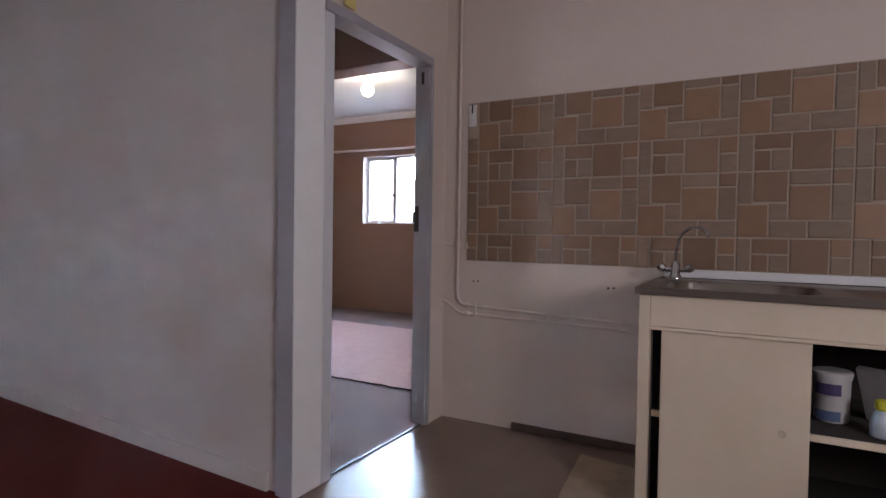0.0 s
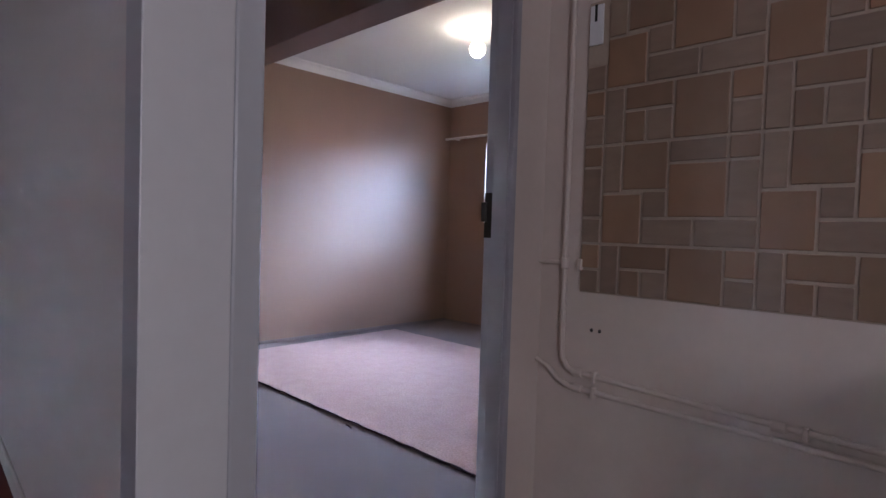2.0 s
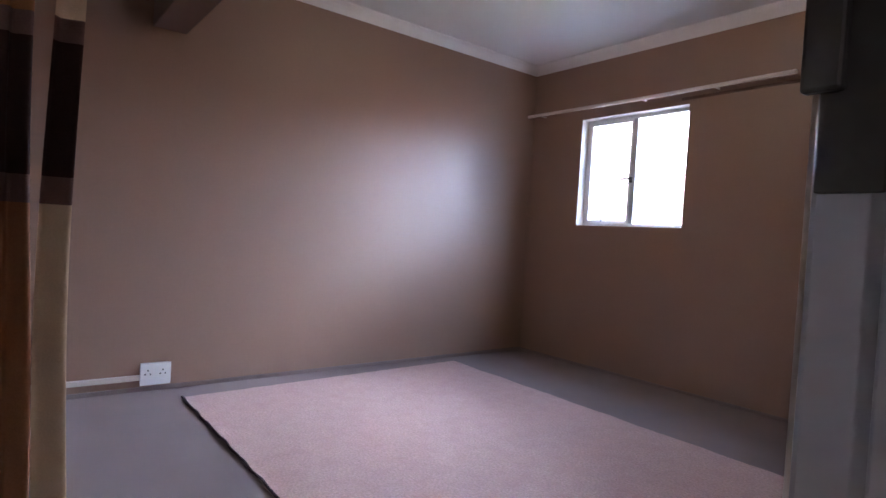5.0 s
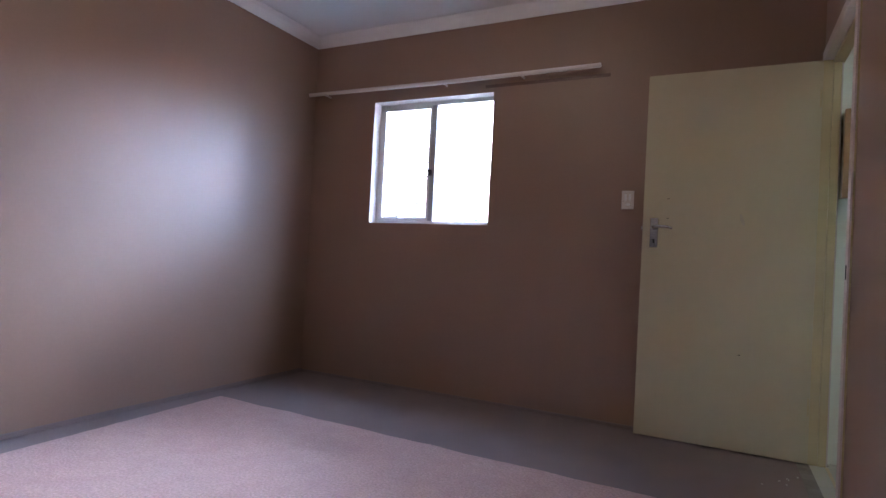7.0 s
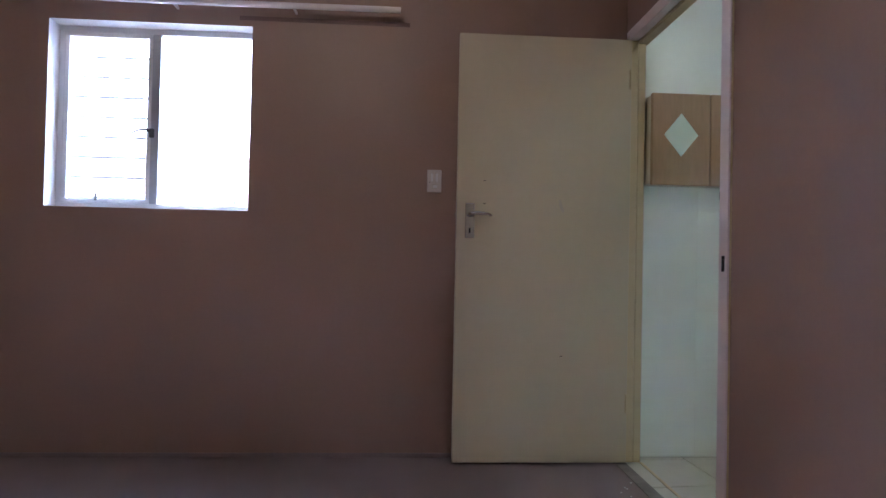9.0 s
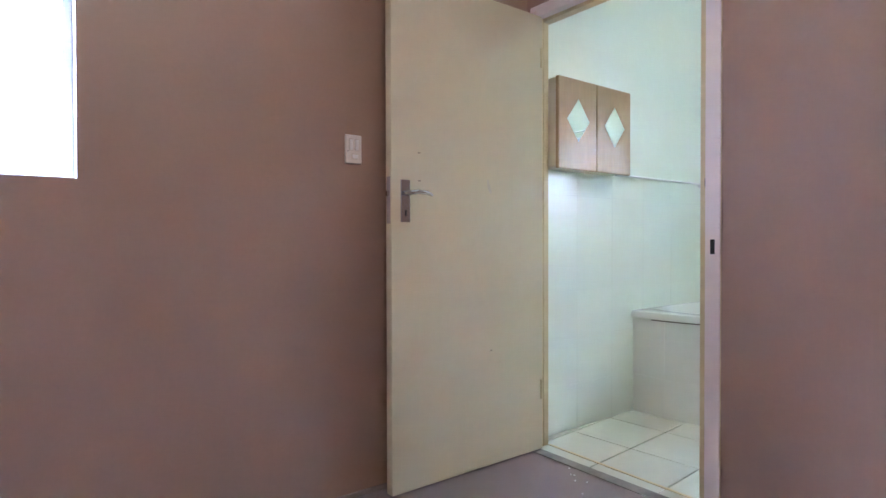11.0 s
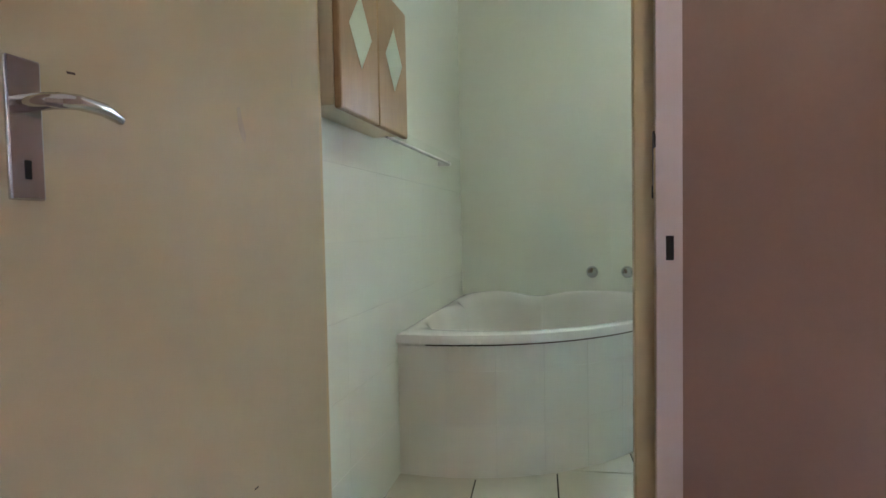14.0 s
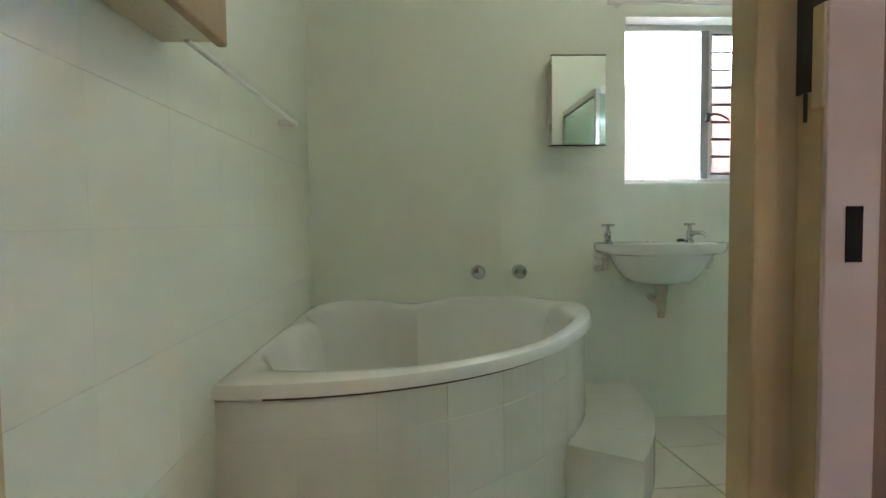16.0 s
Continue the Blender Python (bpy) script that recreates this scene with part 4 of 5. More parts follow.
# ---- bathroom: pine cabinet, mirror cabinet, rail ----
pine = thing("pine_cabinet", "pine wall cabinet with two doors and diamond mirrors", "wall cabinet")
px0, px1, pz0, pz1 = 3.442, 4.012, 1.342, 1.785
part("body", bm_box((px0, -0.105, pz0 + 0.01), (px1, 0.004, pz1 - 0.005), 0.003), PINEPALE, pine)
mid = (px0 + px1) / 2
for a, b in ((px0 - 0.004, mid - 0.002), (mid + 0.002, px1 + 0.004)):
    d = part("cabinet_door", bm_box((a, -0.128, pz0), (b, -0.106, pz1), 0.006), PINE, pine)
    c, zc = (a + b) / 2, (pz0 + pz1) / 2 + 0.02
    bm = bmesh.new()
    for yy in (-0.1285, -0.1300):
        for dx, dz in ((0, -0.105), (0.085, 0), (0, 0.105), (-0.085, 0)):
            bm.verts.new((c + dx, yy, zc + dz))
    v = list(bm.verts)
    bm.faces.new(v[4:])
    for k in range(4):
        bm.faces.new((v[k], v[(k + 1) % 4], v[4 + (k + 1) % 4], v[4 + k]))
    bmesh.ops.recalc_face_normals(bm, faces=bm.faces[:])
    part("diamond_mirror", bm, MIRROR, d, "diamond-shaped mirror")
rail = thing("towel_rail", "thin white towel rail on the tiled wall", "towel rail")
part("bar", bm_tube([(3.99, -0.055, 1.352), (4.99, -0.055, 1.352)], 0.007, 10), WHITEPLASTIC, rail, smooth=True)
for rx in (4.96,):
    part("bracket", bm_box((rx - 0.008, -0.062, 1.34), (rx + 0.008, 0.004, 1.364), 0.002), WHITEPLASTIC, rail)

mcab = thing("mirror_cabinet", "small white bathroom cabinet with a mirror door", "mirror cabinet")
part("body", bm_box((5.432, -1.370, 1.328), (5.529, -1.128, 1.722), 0.003), CREAMPLASTIC, mcab)
md = part("mirror_door", bm_box((5.420, -1.373, 1.324), (5.4315, -1.124, 1.728), 0.0015), MIRROR, mcab, "mirror door")
part("edge_strip", bm_box((5.4195, -1.375, 1.728), (5.4325, -1.122, 1.7325)), DARKMETAL, md)
part("edge_strip", bm_box((5.4195, -1.375, 1.3195), (5.4325, -1.122, 1.324)), DARKMETAL, md)
for hz in (1.39, 1.66):
    part("hinge", bm_box((5.424, -1.127, hz), (5.470, -1.123, hz + 0.035), 0.001), CHROME, mcab)

# ---- corner bath ----
CX, CY, RA, RB, RZ = 5.529, 0.005, 1.315, 1.285, 0.589


def bath_curve(t, off=0.0):
    """Front curve of the bath, from the north wall (0) to the east wall (1)."""
    a = math.pi * (1 + t / 2)
    r = 1.0 + 0.025 * math.sin(math.pi * min(1, t * 1.6))
    return CX + (RA * r + off) * math.cos(a), CY + (RB * r + off) * math.sin(a)


def bath_shell():
    bm = bmesh.new()
    n, m = 72, 26
    rings = []
    for j in range(m + 1):
        s = j / m
        ring = []
        for i in range(n):
            # closed outline: front curve, then the two straight wall sides
            k = i / n
            if k < 0.6:
                x, y = bath_curve(k / 0.6)
            elif k < 0.8:
                x, y = CX, CY - RB * (1 - (k - 0.6) / 0.2)
            else:
                x, y = CX - RA * ((k - 0.8) / 0.2), CY
            mx, my = CX - 0.50, CY - 0.50
            a = math.atan2(y - my, x - mx)
            # bowl: rounded triangle, pinched by a seat at the wall corner
            d0 = math.hypot(x - mx, y - my)
            br = 0.87 * d0 if d0 < 0.72 else 0.626 + 0.45 * (d0 - 0.72)
            back = max(0.0, min(1.0, (k - 0.6) / 0.05, (1 - k) / 0.05)) if k > 0.6 else 0.0
            br = br * (1 + 0.07 * back)
            br *= 1 - 0.14 * math.exp(-((a - math.radians(45)) / 0.20) ** 2)
            for pa in (4, 86):
                br *= 1 - 0.20 * math.exp(-((a - math.radians(pa)) / 0.20) ** 2)
            lift = 0.03 * back * max(0.0, min(1.0, (0.82 - k) / 0.05)) * (1 - math.exp(-((a - math.radians(4)) / 0.3) ** 2)) * (1 - math.exp(-((a - math.radians(86)) / 0.3) ** 2))
            bx, by = mx + br * math.cos(a), my + br * math.sin(a)
            if s < 0.10:
                q = s / 0.10
                px, py, pz = x, y, RZ - 0.036 + 0.036 * math.sin(q * math.pi / 2)
                sx, sy = x + (mx - x) * 0.012 * (1 - math.cos(q * math.pi / 2)), y + (my - y) * 0.012 * (1 - math.cos(q * math.pi / 2))
                px, py = sx, sy
            elif s < 0.36:
                q = (s - 0.10) / 0.26
                x2, y2 = x + (mx - x) * 0.012, y + (my - y) * 0.012
                px, py = x2 + (bx - x2) * q, y2 + (by - y2) * q
                pz = RZ + 0.004 * math.sin(q * math.pi) - 0.022 * q ** 5 + lift * min(1, 3 * q)
            else:
                q = (s - 0.36) / 0.64
                f = 1 - 0.30 * q ** 0.8 - (0.7 * max(0, q - 0.72) / 0.28 if q > 0.72 else 0)
                px, py = mx + (bx - mx) * max(0.0, f), my + (by - my) * max(0.0, f)
                pz = RZ - 0.022 + lift * (1 - q) - 0.36 * (1 - (1 - min(1, q / 0.8)) ** 2.2)
            ring.append(bm.verts.new((px, py, pz)))
        rings.append(ring)
    for a, b in zip(rings, rings[1:]):
        for i in range(n):
            bm.faces.new((a[i], a[(i + 1) % n], b[(i + 1) % n], b[i]))
    bm.faces.new(rings[-1])
    bmesh.ops.recalc_face_normals(bm, faces=bm.faces[:])
    return bm


bath = thing("corner_bath", "white corner bath with a curved tiled panel", "bath")
part("bath_shell", bath_shell(), ACRYLIC, bath, "glossy white acrylic shell", smooth=True)
ib = bmesh.new()
pts = [bath_curve(k / 40, -0.0262) for k in range(41)]
lo = [ib.verts.new((x, y, -0.004)) for x, y in pts]
hi = [ib.verts.new((x, y, RZ - 0.03)) for x, y in pts]
for k in range(40):
    ib.faces.new((lo[k], lo[k + 1], hi[k + 1], hi[k]))
part("panel_backing", ib, TILEGROUT, bath)
gap = bmesh.new()
gl = [[gap.verts.new((*bath_curve(0.06 + 0.9 * k / 40, -0.0225), z)) for k in range(41)] for z in (0.5408, 0.5465)]
for k in range(40):
    gap.faces.new((gl[0][k], gl[0][k + 1], gl[1][k + 1], gl[1][k]))
part("rim_gap", gap, DARKWOOD, bath, "thin dark gap under the rim")
part("waste", bm_lathe([(0.004, 0.2030), (0.030, 0.2030), (0.033, 0.2055), (0.004, 0.2075)], pose(5.03, -0.5, 0.0)), CHROME, bath)


def curved_tile(t0, t1, z0, z1, out, back, n=2):
    bm = bmesh.new()
    ring = [(t0 + (t1 - t0) * k / n) for k in range(n + 1)]
    f = [[bm.verts.new((*bath_curve(t, out), z)) for t in ring] for z in (z0, z1)]
    b = [[bm.verts.new((*bath_curve(t, back), z)) for t in ring] for z in (z0, z1)]
    for k in range(n):
        bm.faces.new((f[0][k], f[0][k + 1], f[1][k + 1], f[1][k]))
        bm.faces.new((f[1][k], f[1][k + 1], b[1][k + 1], b[1][k]))
        bm.faces.new((f[0][k + 1], f[0][k], b[0][k], b[0][k + 1]))
    bm.faces.new((f[0][0], f[1][0], b[1][0], b[0][0]))
    bm.faces.new((f[1][n], f[0][n], b[0][n], b[1][n]))
    bmesh.ops.recalc_face_normals(bm, faces=bm.faces[:])
    return bm


NT = 10
for k in range(NT):
    for z0, z1 in ((0.001, 0.218), (0.2195, 0.438), (0.4395, 0.5405)):
        part("tile", curved_tile((k + 0.0025) / NT, (k + 0.9975) / NT, z0, z1, -0.024, -0.042, 5), PANELTILE, bath)

step = thing("bath_step", "white tiled curved step beside the bath", "step")
t_a, t_b = 0.60, 0.985
outer = [bath_curve(t_a + (t_b - t_a) * k / 16, 0.24 if k > 1 else 0.22) for k in range(17)]
inner = [bath_curve(t_a + (t_b - t_a) * k / 16, -0.022) for k in range(17)]
part("core", bm_prism(outer + list(reversed(inner)), -0.006, 0.182, 0.0), TILEGROUT, step)
for k in range(4):
    s0, s1 = k * 4, k * 4 + 4
    o = [bath_curve(t_a + (t_b - t_a) * (q / 16 if k < 4 else 1), 0.246) for q in range(s0, s1 + 1)]
    i2 = [bath_curve(t_a + (t_b - t_a) * q / 16, -0.020) for q in range(s0, s1 + 1)]
    part("tile", bm_prism(o + list(reversed(i2)), 0.1825, 0.192, 0.002), PANELTILE, step)
for k in range(5):
    part("tile", curved_tile(t_a + (t_b - t_a) * (k + 0.01) / 5, t_a + (t_b - t_a) * (k + 0.99) / 5, 0.0, 0.181, 0.246, 0.238), PANELTILE, step)
ea, eb = bath_curve(t_a, -0.02), bath_curve(t_a, 0.246)
dn = Vector((eb[0] - ea[0], eb[1] - ea[1])).normalized()
nn = Vector((-dn.y, dn.x)) * (1 if Vector((-dn.y, dn.x)).dot(Vector((-1, 0.3))) > 0 else -1) * 0.008
part("tile", bm_prism([ea, eb, (eb[0] + nn.x, eb[1] + nn.y), (ea[0] + nn.x, ea[1] + nn.y)], 0.0, 0.191), PANELTILE, step)

for ky in (-0.788, -0.986):
    k = thing("bath_tap", "round chrome wall tap above the bath", "tap", group="taps above the bath")
    k.matrix_world = pose(5.530, ky, 0.735, 0, -90, 0)
    part("flange", bm_lathe([(0.034, -0.003), (0.034, 0.004), (0.022, 0.010), (0.018, 0.022)], seg=20), CHROME, k, smooth=True)
    part("knob", bm_lathe([(0.016, 0.020), (0.030, 0.024), (0.034, 0.034), (0.033, 0.052), (0.026, 0.060), (0.004, 0.063)], seg=16), CHROME, k, smooth=True)

# ---- basin ----
basin = thing("wash_basin", "small white wall-hung basin with two pillar taps", "wash basin")
BY0, BY1, BZ = -1.90, -1.32, 0.868


def basin_shell():
    bm = bmesh.new()
    n, m = 48, 18
    cx, cy = 5.375, (BY0 + BY1) / 2
    rings = []
    for j in range(m + 1):
        s = j / m
        ring = []
        for i in range(n):
            a = 2 * math.pi * i / n
            ca, sa = math.cos(a), math.sin(a)
            sq = (abs(ca) ** 3.2 + abs(sa) ** 3.2) ** (-1 / 3.2)
            el = 1.0
            w = sq if ca > 0 else 0.35 * sq + 0.65 * el
            ox, oy = cx + 0.152 * (ca * w) * (1.0 if ca > 0 else 1.45), cy + 0.29 * sa * w
            if s < 0.27:
                q = s / 0.27
                k = 0.26 + 0.50 * q ** 0.55
                px, py = cx + (ox - cx) * min(1, k * 1.22), cy + (oy - cy) * k
                pz = BZ - 0.185 + 0.135 * q ** 1.5
            elif s < 0.35:
                q = (s - 0.27) / 0.08
                k = 0.76 + 0.24 * q
                px, py, pz = cx + (ox - cx) * (0.927 + 0.073 * q), cy + (oy - cy) * k, BZ - 0.050 + 0.012 * q
            elif s < 0.5:
                q = (s - 0.35) / 0.15
                px, py, pz = ox, oy, BZ - 0.035 + 0.035 * q
            elif s < 0.62:
                q = (s - 0.5) / 0.12
                k = 1 - 0.14 * q
                px, py, pz = cx + (ox - cx) * k, cy + (oy - cy) * k, BZ + 0.003 - 0.004 * q
            else:
                q = (s - 0.62) / 0.38
                k = 0.86 * (1 - 0.85 * q ** 1.3)
                shift = -0.035 * min(1, q * 2)
                px, py = cx + shift + (ox - cx) * k * (0.72 if ca > 0 else 1.0), cy + (oy - cy) * k
                pz = BZ - 0.004 - 0.12 * math.sin(min(1, q * 1.25) * math.pi / 2)
            ring.append(bm.verts.new((min(px, 5.529), py, pz)))
        rings.append(ring)
    for a, b in zip(rings, rings[1:]):
        for i in range(n):
            bm.faces.new((a[i], a[(i + 1) % n], b[(i + 1) % n], b[i]))
    bm.faces.new(list(reversed(rings[0])))
    bm.faces.new(rings[-1])
    bmesh.ops.recalc_face_normals(bm, faces=bm.faces[:])
    return bm


part("bowl", basin_shell(), CERAMIC, basin, smooth=True)
part("trap", bm_tube([(5.395, -1.63, 0.695), (5.395, -1.63, 0.60), (5.395, -1.63, 0.52)], 0.022, 12, [0.034, 0.024, 0.017]), TRAPSTAIN, basin, "yellowed plastic trap", smooth=True)
part("waste_pipe", bm_tube([(5.395, -1.63, 0.60), (5.42, -1.63, 0.585), (5.529, -1.63, 0.60)], 0.016, 10), TRAPSTAIN, basin, smooth=True)
for by in (-1.365, -1.855):
    part("bracket", bm_tube([(5.529, by, 0.80), (5.40, by, 0.81), (5.38, by, 0.79), (5.40, by, 0.755), (5.529, by, 0.74)], 0.014, 8), CREAMPLASTIC, basin, "stained mounting bracket")
for by in (-1.585, -1.62):
    part("overflow_hole", bm_lathe([(0.001, 0), (0.007, 0), (0.006, 0.002), (0.001, 0.0022)], pose(5.455, by, BZ + 0.0005), 10), BLACKHOLE, basin)
for ty2, turn in ((-1.405, -25), (-1.80, 25)):
    t = thing("pillar_tap", "chrome pillar tap with a cross handle on the basin", "tap", group="taps on the basin")
    t.matrix_world = pose(5.475, ty2, BZ, 0, 0, turn + 180)
    part("body", bm_lathe([(0.020, -0.006), (0.020, 0.008), (0.014, 0.014), (0.014, 0.050), (0.009, 0.060), (0.009, 0.078)], seg=16), CHROME, t, smooth=True)
    part("spout", bm_tube([(0.0, 0, 0.034), (0.04, 0, 0.044), (0.075, 0, 0.042), (0.092, 0, 0.026)], 0.010, 10, [0.012, 0.011, 0.010, 0.008]), CHROME, t, smooth=True)
    part("cross_handle", add(bm_tube([(-0.030, 0, 0.084), (0.030, 0, 0.084)], 0.006, 8), bm_tube([(0, -0.030, 0.084), (0, 0.030, 0.084)], 0.006, 8)), CHROME, t)
tagged(part("basin_plug", bm_lathe([(0.004, 0), (0.020, 0.0), (0.018, 0.012), (0.006, 0.016)], pose(5.47, -1.755, BZ + 0.001), 12), DARKMETAL), "small dark plug on the basin edge", "plug")

# ---- bathroom window ----
W2 = steel_window("window_2", "white steel bathroom window with obscure glass", pose(5.640, -1.505, 1.15, 0, 0, -90), 0.99, 0.79, 0.442, FROST, FROST, WINWHITE,
                  [(0.05 + 0.085 * k, 0.465, 0.96) for k in range(9)], 1, -0.03)
tagged(part("window_sill_2", bm_box((5.531, -2.494, 1.1465), (5.675, -1.506, 1.153), 0.002), BATHPAINT), "white painted sill of the bathroom window", "window sill", kind="structure")
rail2 = thing("net_curtain_rail", "thin white rail above the bathroom window", "curtain rail")
part("rail", bm_tube([(5.475, -1.40, 1.985), (5.475, -2.62, 1.985)], 0.009, 10), WHITEPLASTIC, rail2, smooth=True)
for ry in (-1.46, -2.56):
    part("bracket", bm_box((5.475, ry - 0.006, 1.978), (5.530, ry + 0.006, 1.992), 0.001), WHITEPLASTIC, rail2)

# unseen obscure glazing added to cut daylight in the openings behind the walk
for wname, m, w, h in (("unseen_window_3", pose(7.225, -5.8, 1.2, 0, 0, -90), 0.6, 0.7), ("unseen_window_4", pose(1.9, -9.075, 1.2, 0, 0, 180), 0.4, 0.5)):
    back_window = thing(wname, "assumed unseen window, obscure glass added to hold back daylight", "window", kind="structure", at=m)
    fr = bmesh.new()
    for lo, hi in (((0, 0, 0), (w, 0.03, 0.03)), ((0, 0, h - 0.03), (w, 0.03, h)), ((0, 0, 0.03), (0.03, 0.03, h - 0.03)), ((w - 0.03, 0, 0.03), (w, 0.03, h - 0.03))):
        bm_box(lo, hi, 0.003, fr)
    part("window_frame", fr, WINWHITE, back_window)
    part("pane", bm_box((0.028, 0.012, 0.028), (w - 0.028, 0.016, h - 0.028)), FROST, back_window)

# ---- shower enclosure, seen in the mirror ----
shower = thing("shower_enclosure", "framed shower enclosure with green-tinted glass", "shower")
s0, s1, sy = 3.436, 4.30, -1.68
for x in (s0, s1 - 0.03):
    part("post", bm_box((x, sy - 0.024, 0.10), (x + 0.03, sy, 1.80), 0.003), SHOWERALU, shower)
part("top_rail", bm_box((s0, sy - 0.03, 1.80), (s1, sy, 1.84), 0.003), SHOWERALU, shower)
part("bottom_rail", bm_box((s0, sy - 0.03, 0.07), (s1, sy, 0.10), 0.003), SHOWERALU, shower)
part("glass_door", bm_box((s0 + 0.031, sy - 0.018, 0.101), (s1 - 0.031, sy - 0.012, 1.799)), SHOWERGLASS, shower, "green-tinted glass")
part("side_rail", bm_box((s1 - 0.03, -3.20, 1.80), (s1, sy - 0.031, 1.84), 0.003), SHOWERALU, shower)
part("side_glass", bm_box((s1 - 0.018, -3.20, 0.101), (s1 - 0.012, sy - 0.031, 1.799)), SHOWERGLASS, shower, "green-tinted glass")
part("tray", bm_box((s0, -3.205, -0.008), (s1, sy, 0.07), 0.01), ACRYLIC, shower)

# ---- outside ----
slab("ground", (-60, -60, -0.30), (60, 60, -0.13), GRASS, "dry grass ground around the house", "ground")
gw = thing("garden_wall", "tall reddish boundary wall beyond the window", "garden wall")
part("wall_panel", bm_box((-14, 4.8, -0.14), (10.2, 5.0, 2.22), 0.01), GARDENRED, gw)
part("coping", bm_box((-14, 4.75, 2.22), (10.2, 5.05, 2.30), 0.01), GARDENRED, gw)
nb = thing("neighbour_house", "red painted outbuilding beyond the bathroom window", "house")
part("wall_panel", bm_box((7.9, -8, -0.14), (8.2, 1.5, 2.16), 0.01), BRICKRED, nb)
part("roof", bm_box((7.7, -8.2, 2.16), (10, 1.8, 2.22), 0.01), ROOFSHEET, nb)


def shrub(name, x, y, h, spread, count, seed):
    rnd = random.Random(seed)
    ob = thing(name, "leafy green garden shrub beyond the window", "shrub", group="garden shrubs")
    tr = bmesh.new()
    tips = []
    for k in range(7):
        a, r = rnd.uniform(0, 6.28), rnd.uniform(0.2, 0.7) * spread
        tip = Vector((x + r * math.cos(a), y + r * math.sin(a), -0.13 + h * rnd.uniform(0.6, 0.95)))
        add(tr, bm_tube([(x, y, -0.14), (x + 0.3 * r * math.cos(a), y + 0.3 * r * math.sin(a), 0.3 * h), tip], 0.02, 6, [0.03, 0.02, 0.007]))
        tips.append(tip)
    part("trunk", tr, BARK, ob)
    bm = bmesh.new()
    for k in range(count):
        t = rnd.choice(tips)
        c = t + Vector((rnd.gauss(0, 0.16), rnd.gauss(0, 0.16), rnd.gauss(-0.08, 0.20)))
        m = Matrix.Translation(c) @ Euler((rnd.uniform(0, 6), rnd.uniform(0, 6), rnd.uniform(0, 6))).to_matrix().to_4x4()
        s = rnd.uniform(0.025, 0.05)
        bm.faces.new([bm.verts.new(m @ Vector(q)) for q in ((0, -1.5 * s, 0), (0.6 * s, 0, 0.1 * s), (0, 1.5 * s, 0), (-0.6 * s, 0, 0.1 * s))])
    part("crown", bm, LEAF, ob)


shrub("shrub", -0.3, 4.3, 1.75, 0.7, 900, 3)
shrub("shrub", 1.9, 4.6, 1.55, 0.6, 700, 5)

# ---- small repeated pieces ----
floor_b = bpy.data.objects["floor_bathroom"]
GX, GY, PX, PY = 3.695, -0.024, 0.3425, 0.326
meshes = {}


def shared_tile(name, key, size, material, bevel):
    k = (name, *[round(s, 4) for s in key])
    if k not in meshes:
        meshes[k] = mesh_from(name, bm_box(tuple(-s / 2 for s in size), tuple(s / 2 for s in size), bevel, seg=1), material)
    return meshes[k]


SKEW = radians(4.2)
for i in range(-2, 6):
    for j in range(0, 11):
        y1, y0 = min(GY - PY * (j - 1) - 0.003, 0.05), max(GY - PY * j + 0.003, -3.22)
        x0, x1 = max(GX + PX * i + 0.003, 3.442 + math.sin(SKEW) * ((y0 + y1) / 2 - GY + PY)), min(GX + PX * (i + 1) - 0.003, 5.60)
        if i == -1 and -0.98 < y1 < -0.02:
            x0, y0 = 3.332, max(y0, -0.944)
        if x1 - x0 < 0.02 or y1 - y0 < 0.02:
            continue
        w, d = x1 - x0, y1 - y0
        ob = new("floor_tile", shared_tile("floor_tile", (w, d), (w, d, 0.010), FLOORTILE, 0.0015))
        # the tile grid lies a little askew to the walls, turned about a joint by the doorway
        dx, dy = (x0 + x1) / 2 - GX, (y0 + y1) / 2 - (GY - PY)
        ob.matrix_world = pose(GX + dx * math.cos(SKEW) - dy * math.sin(SKEW), GY - PY + dx * math.sin(SKEW) + dy * math.cos(SKEW), -0.003, 0, 0, math.degrees(SKEW))
        ob.parent = floor_b

TH, TW = 0.2475, 0.300
wn_ = bpy.data.objects["wall_bathroom_north"]
we_ = bpy.data.objects["wall_bathroom_east"]
ROWS = [(-0.005, 0.235), (0.235, 0.483), (0.483, 0.731), (0.731, 0.979), (0.979, 1.227), (1.227, 1.43)]
for z0, z1 in ROWS:
    for i in range(7):
        x0, x1 = 3.436 + TW * i, min(3.436 + TW * (i + 1), 5.522)
        w, h = x1 - x0 - 0.0004, z1 - z0 - 0.0008
        ob = new("wall_tile", shared_tile("wall_tile", (w, h), (w, 0.007, h), WALLTILE, 0.0004))
        ob.location, ob.parent = ((x0 + x1) / 2, 0.0080, (z0 + z1) / 2), wn_
    for j in range(11):
        y1, y0 = -TW * j, max(-TW * (j + 1), -3.2)
        if z1 > 1.15 and y0 < -1.505 and y1 > -2.495:
            if z0 > 1.15:
                continue
            zz = 1.148
        else:
            zz = z1
        w, h = y1 - y0 - 0.0004, zz - z0 - 0.0008
        if h < 0.02:
            continue
        ob = new("wall_tile", shared_tile("wall_tile_side", (w, h), (0.007, w, h), WALLTILE, 0.0004))
        ob.location, ob.parent = (5.5320, (y0 + y1) / 2, (z0 + zz) / 2), we_

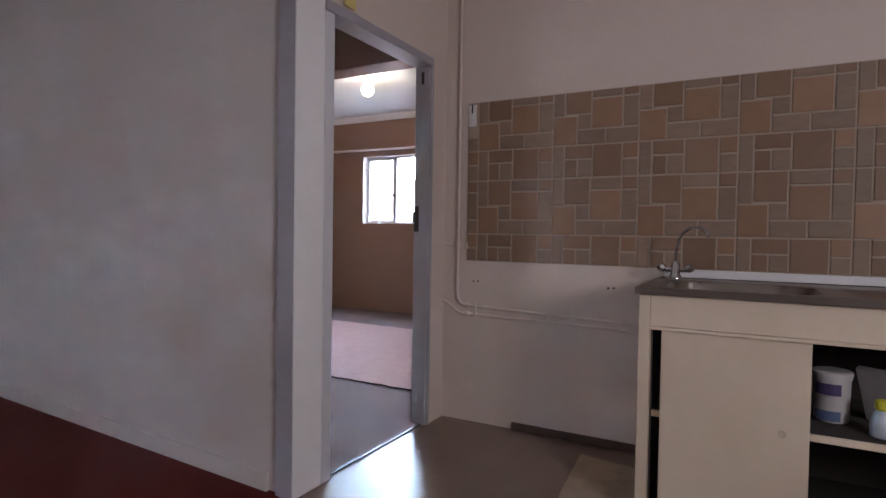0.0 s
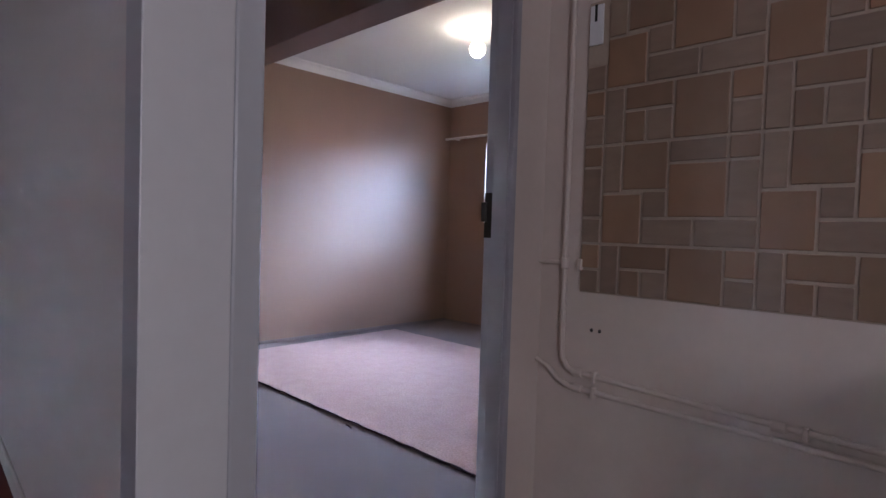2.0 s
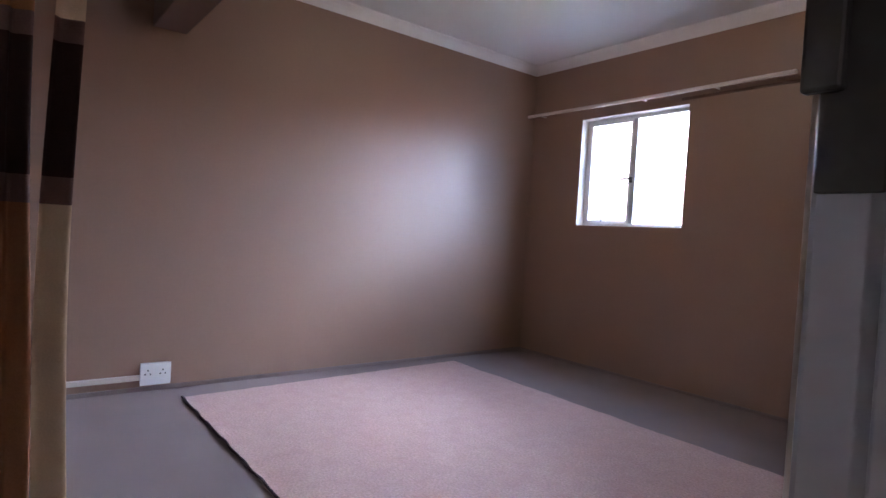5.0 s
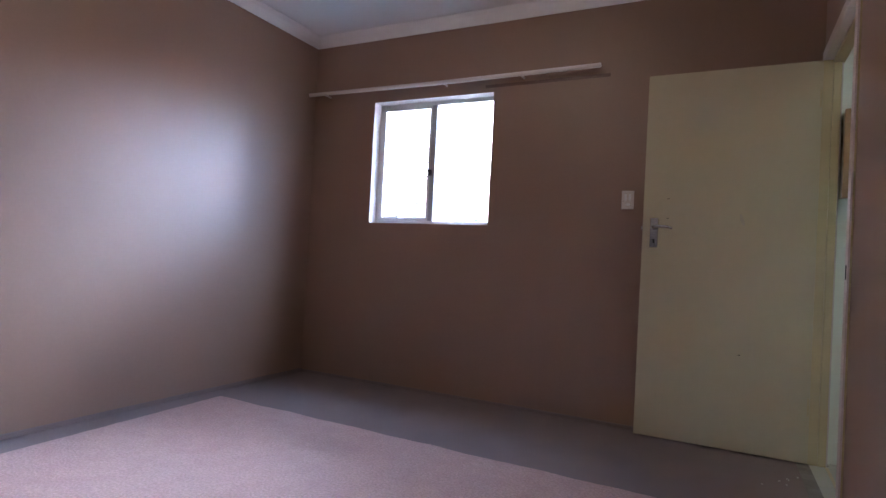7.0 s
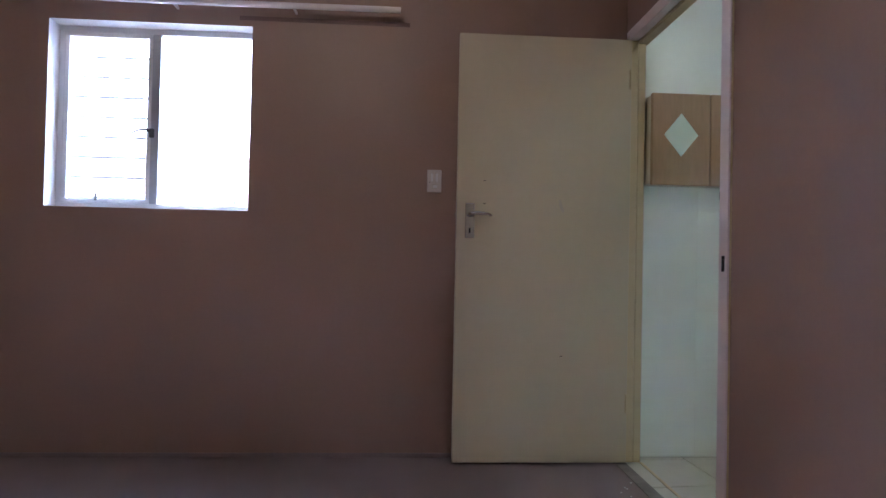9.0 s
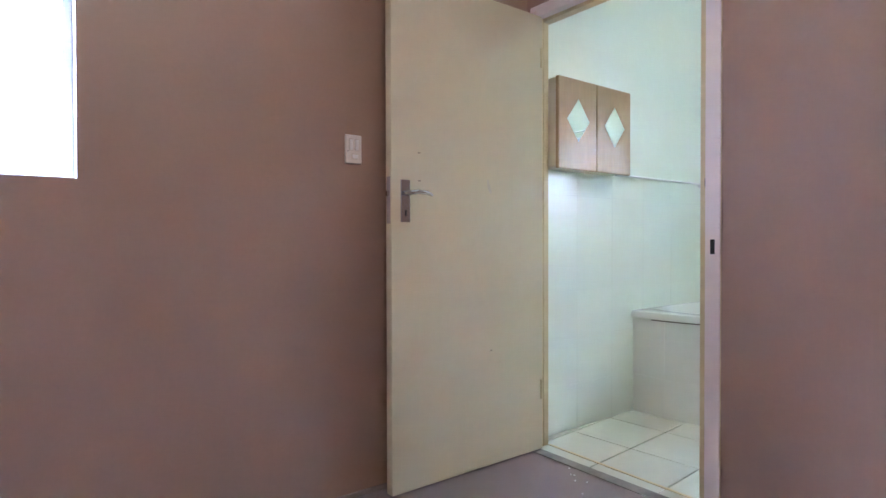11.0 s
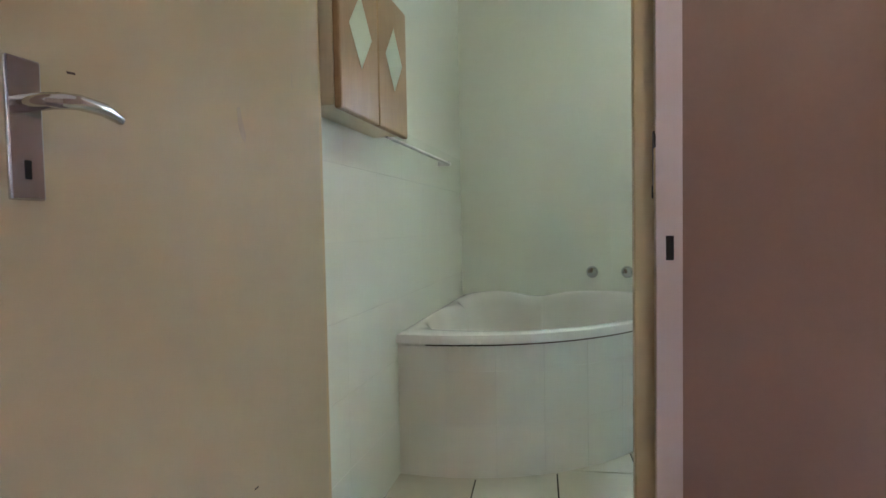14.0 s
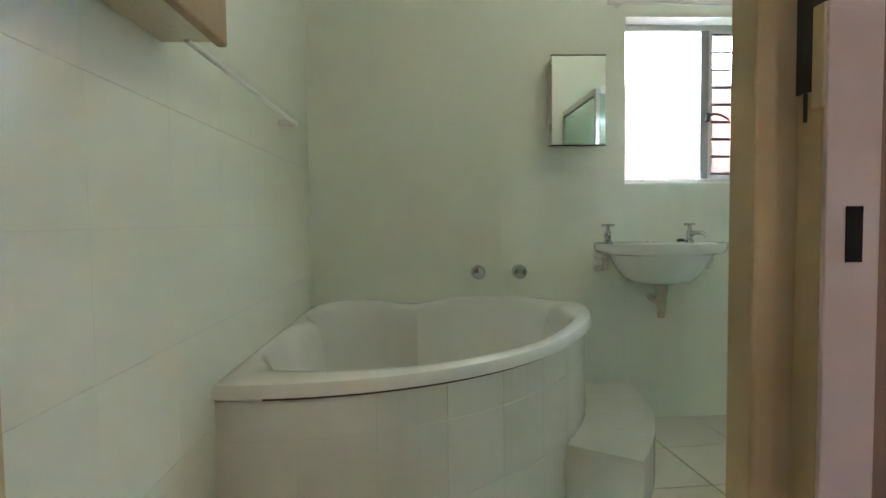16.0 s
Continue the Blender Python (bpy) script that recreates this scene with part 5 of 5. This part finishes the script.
# splash-back of mixed stone tiles
spl = thing("splashback", "brown and tan mixed-size tile splash-back above the sink", "tile splash-back", kind="structure")
X0, X1, Z0, Z1 = 3.792, 5.985, 0.904, 1.778
part("grout_bed", bm_box((X0, -3.336, Z0), (X1, -3.3302, Z1), 0.001), GROUT, spl)
part("broken_corner", bm_box((X0 + 0.004, -3.3415, Z1 - 0.130), (X0 + 0.048, -3.3362, Z1 - 0.012), 0.001), POSTWHITE, spl, "bare corner where a tile broke off")
part("crack", bm_box((X0 + 0.020, -3.3425, Z1 - 0.060), (X0 + 0.028, -3.3416, Z1 - 0.010)), BLACKHOLE, spl)
CW, CH = 0.4245, 0.455
CELL = [(0, .145, 0, .36, 2), (.145, .48, 0, .155, 1), (.145, .30, .155, .36, 1), (.30, .48, .155, .36, 2), (.48, .82, 0, .36, 1), (.82, 1, 0, .17, 0), (.82, 1, .17, .36, 2),
        (0, .145, .36, .675, 2), (.145, .46, .36, .66, 1), (.46, .82, .36, .50, 2), (.46, .82, .50, .83, 0), (.82, 1, .36, .50, 1), (.82, 1, .50, .83, 2),
        (0, .29, .675, 1, 0), (.29, .46, .66, .83, 2), (.29, .63, .83, 1, 2), (.63, 1, .83, 1, 2)]
rnd = random.Random(4)
for ci in range(-1, 6):
    for cj in range(-1, 2):
        bx, bz = 3.8575 + CW * ci, 1.509 - CH * cj
        for u0, u1, v0, v1, kind in CELL:
            x0, x1 = max(bx + u0 * CW, X0) + 0.0042, min(bx + u1 * CW, X1) - 0.0042
            z1, z0 = min(bz - v0 * CH, Z1) - 0.0042, max(bz - v1 * CH, Z0) + 0.0042
            if x1 - x0 < 0.012 or z1 - z0 < 0.012 or (x0 < X0 + 0.04 and z1 > Z1 - 0.05):
                continue
            w, h = x1 - x0, z1 - z0
            m = (TILE_TAN, TILE_BROWN, TILE_GREY)[kind]
            ob = new("tile", shared_tile("stone_%d" % kind, (w, h), (w, 0.007, h), m, 0.0015))
            ob.location, ob.parent = ((x0 + x1) / 2, -3.3375 - rnd.uniform(0, 0.0008), (z0 + z1) / 2), spl

# crumbs of plaster on the carpet by the threshold
rnd = random.Random(11)
for cx, cy in ((3.283, -0.324), (3.241, -0.387), (3.236, -0.372), (3.200, -0.426), (3.227, -0.464), (3.128, -0.520)):
    bm = bmesh.new()
    bmesh.ops.create_icosphere(bm, subdivisions=1, radius=0.004)
    for v in bm.verts:
        v.co = Vector((v.co.x * rnd.uniform(0.8, 2.2), v.co.y * rnd.uniform(0.6, 1.3), v.co.z * 0.5 + 0.0016))
    crumb = part("crumb", bm, PLASTER)
    crumb.matrix_world = pose(cx, cy, 0, 0, 0, rnd.uniform(0, 360))
    tagged(crumb, "tiny pale crumb lying on the carpet", "crumb", group="crumbs on the carpet")
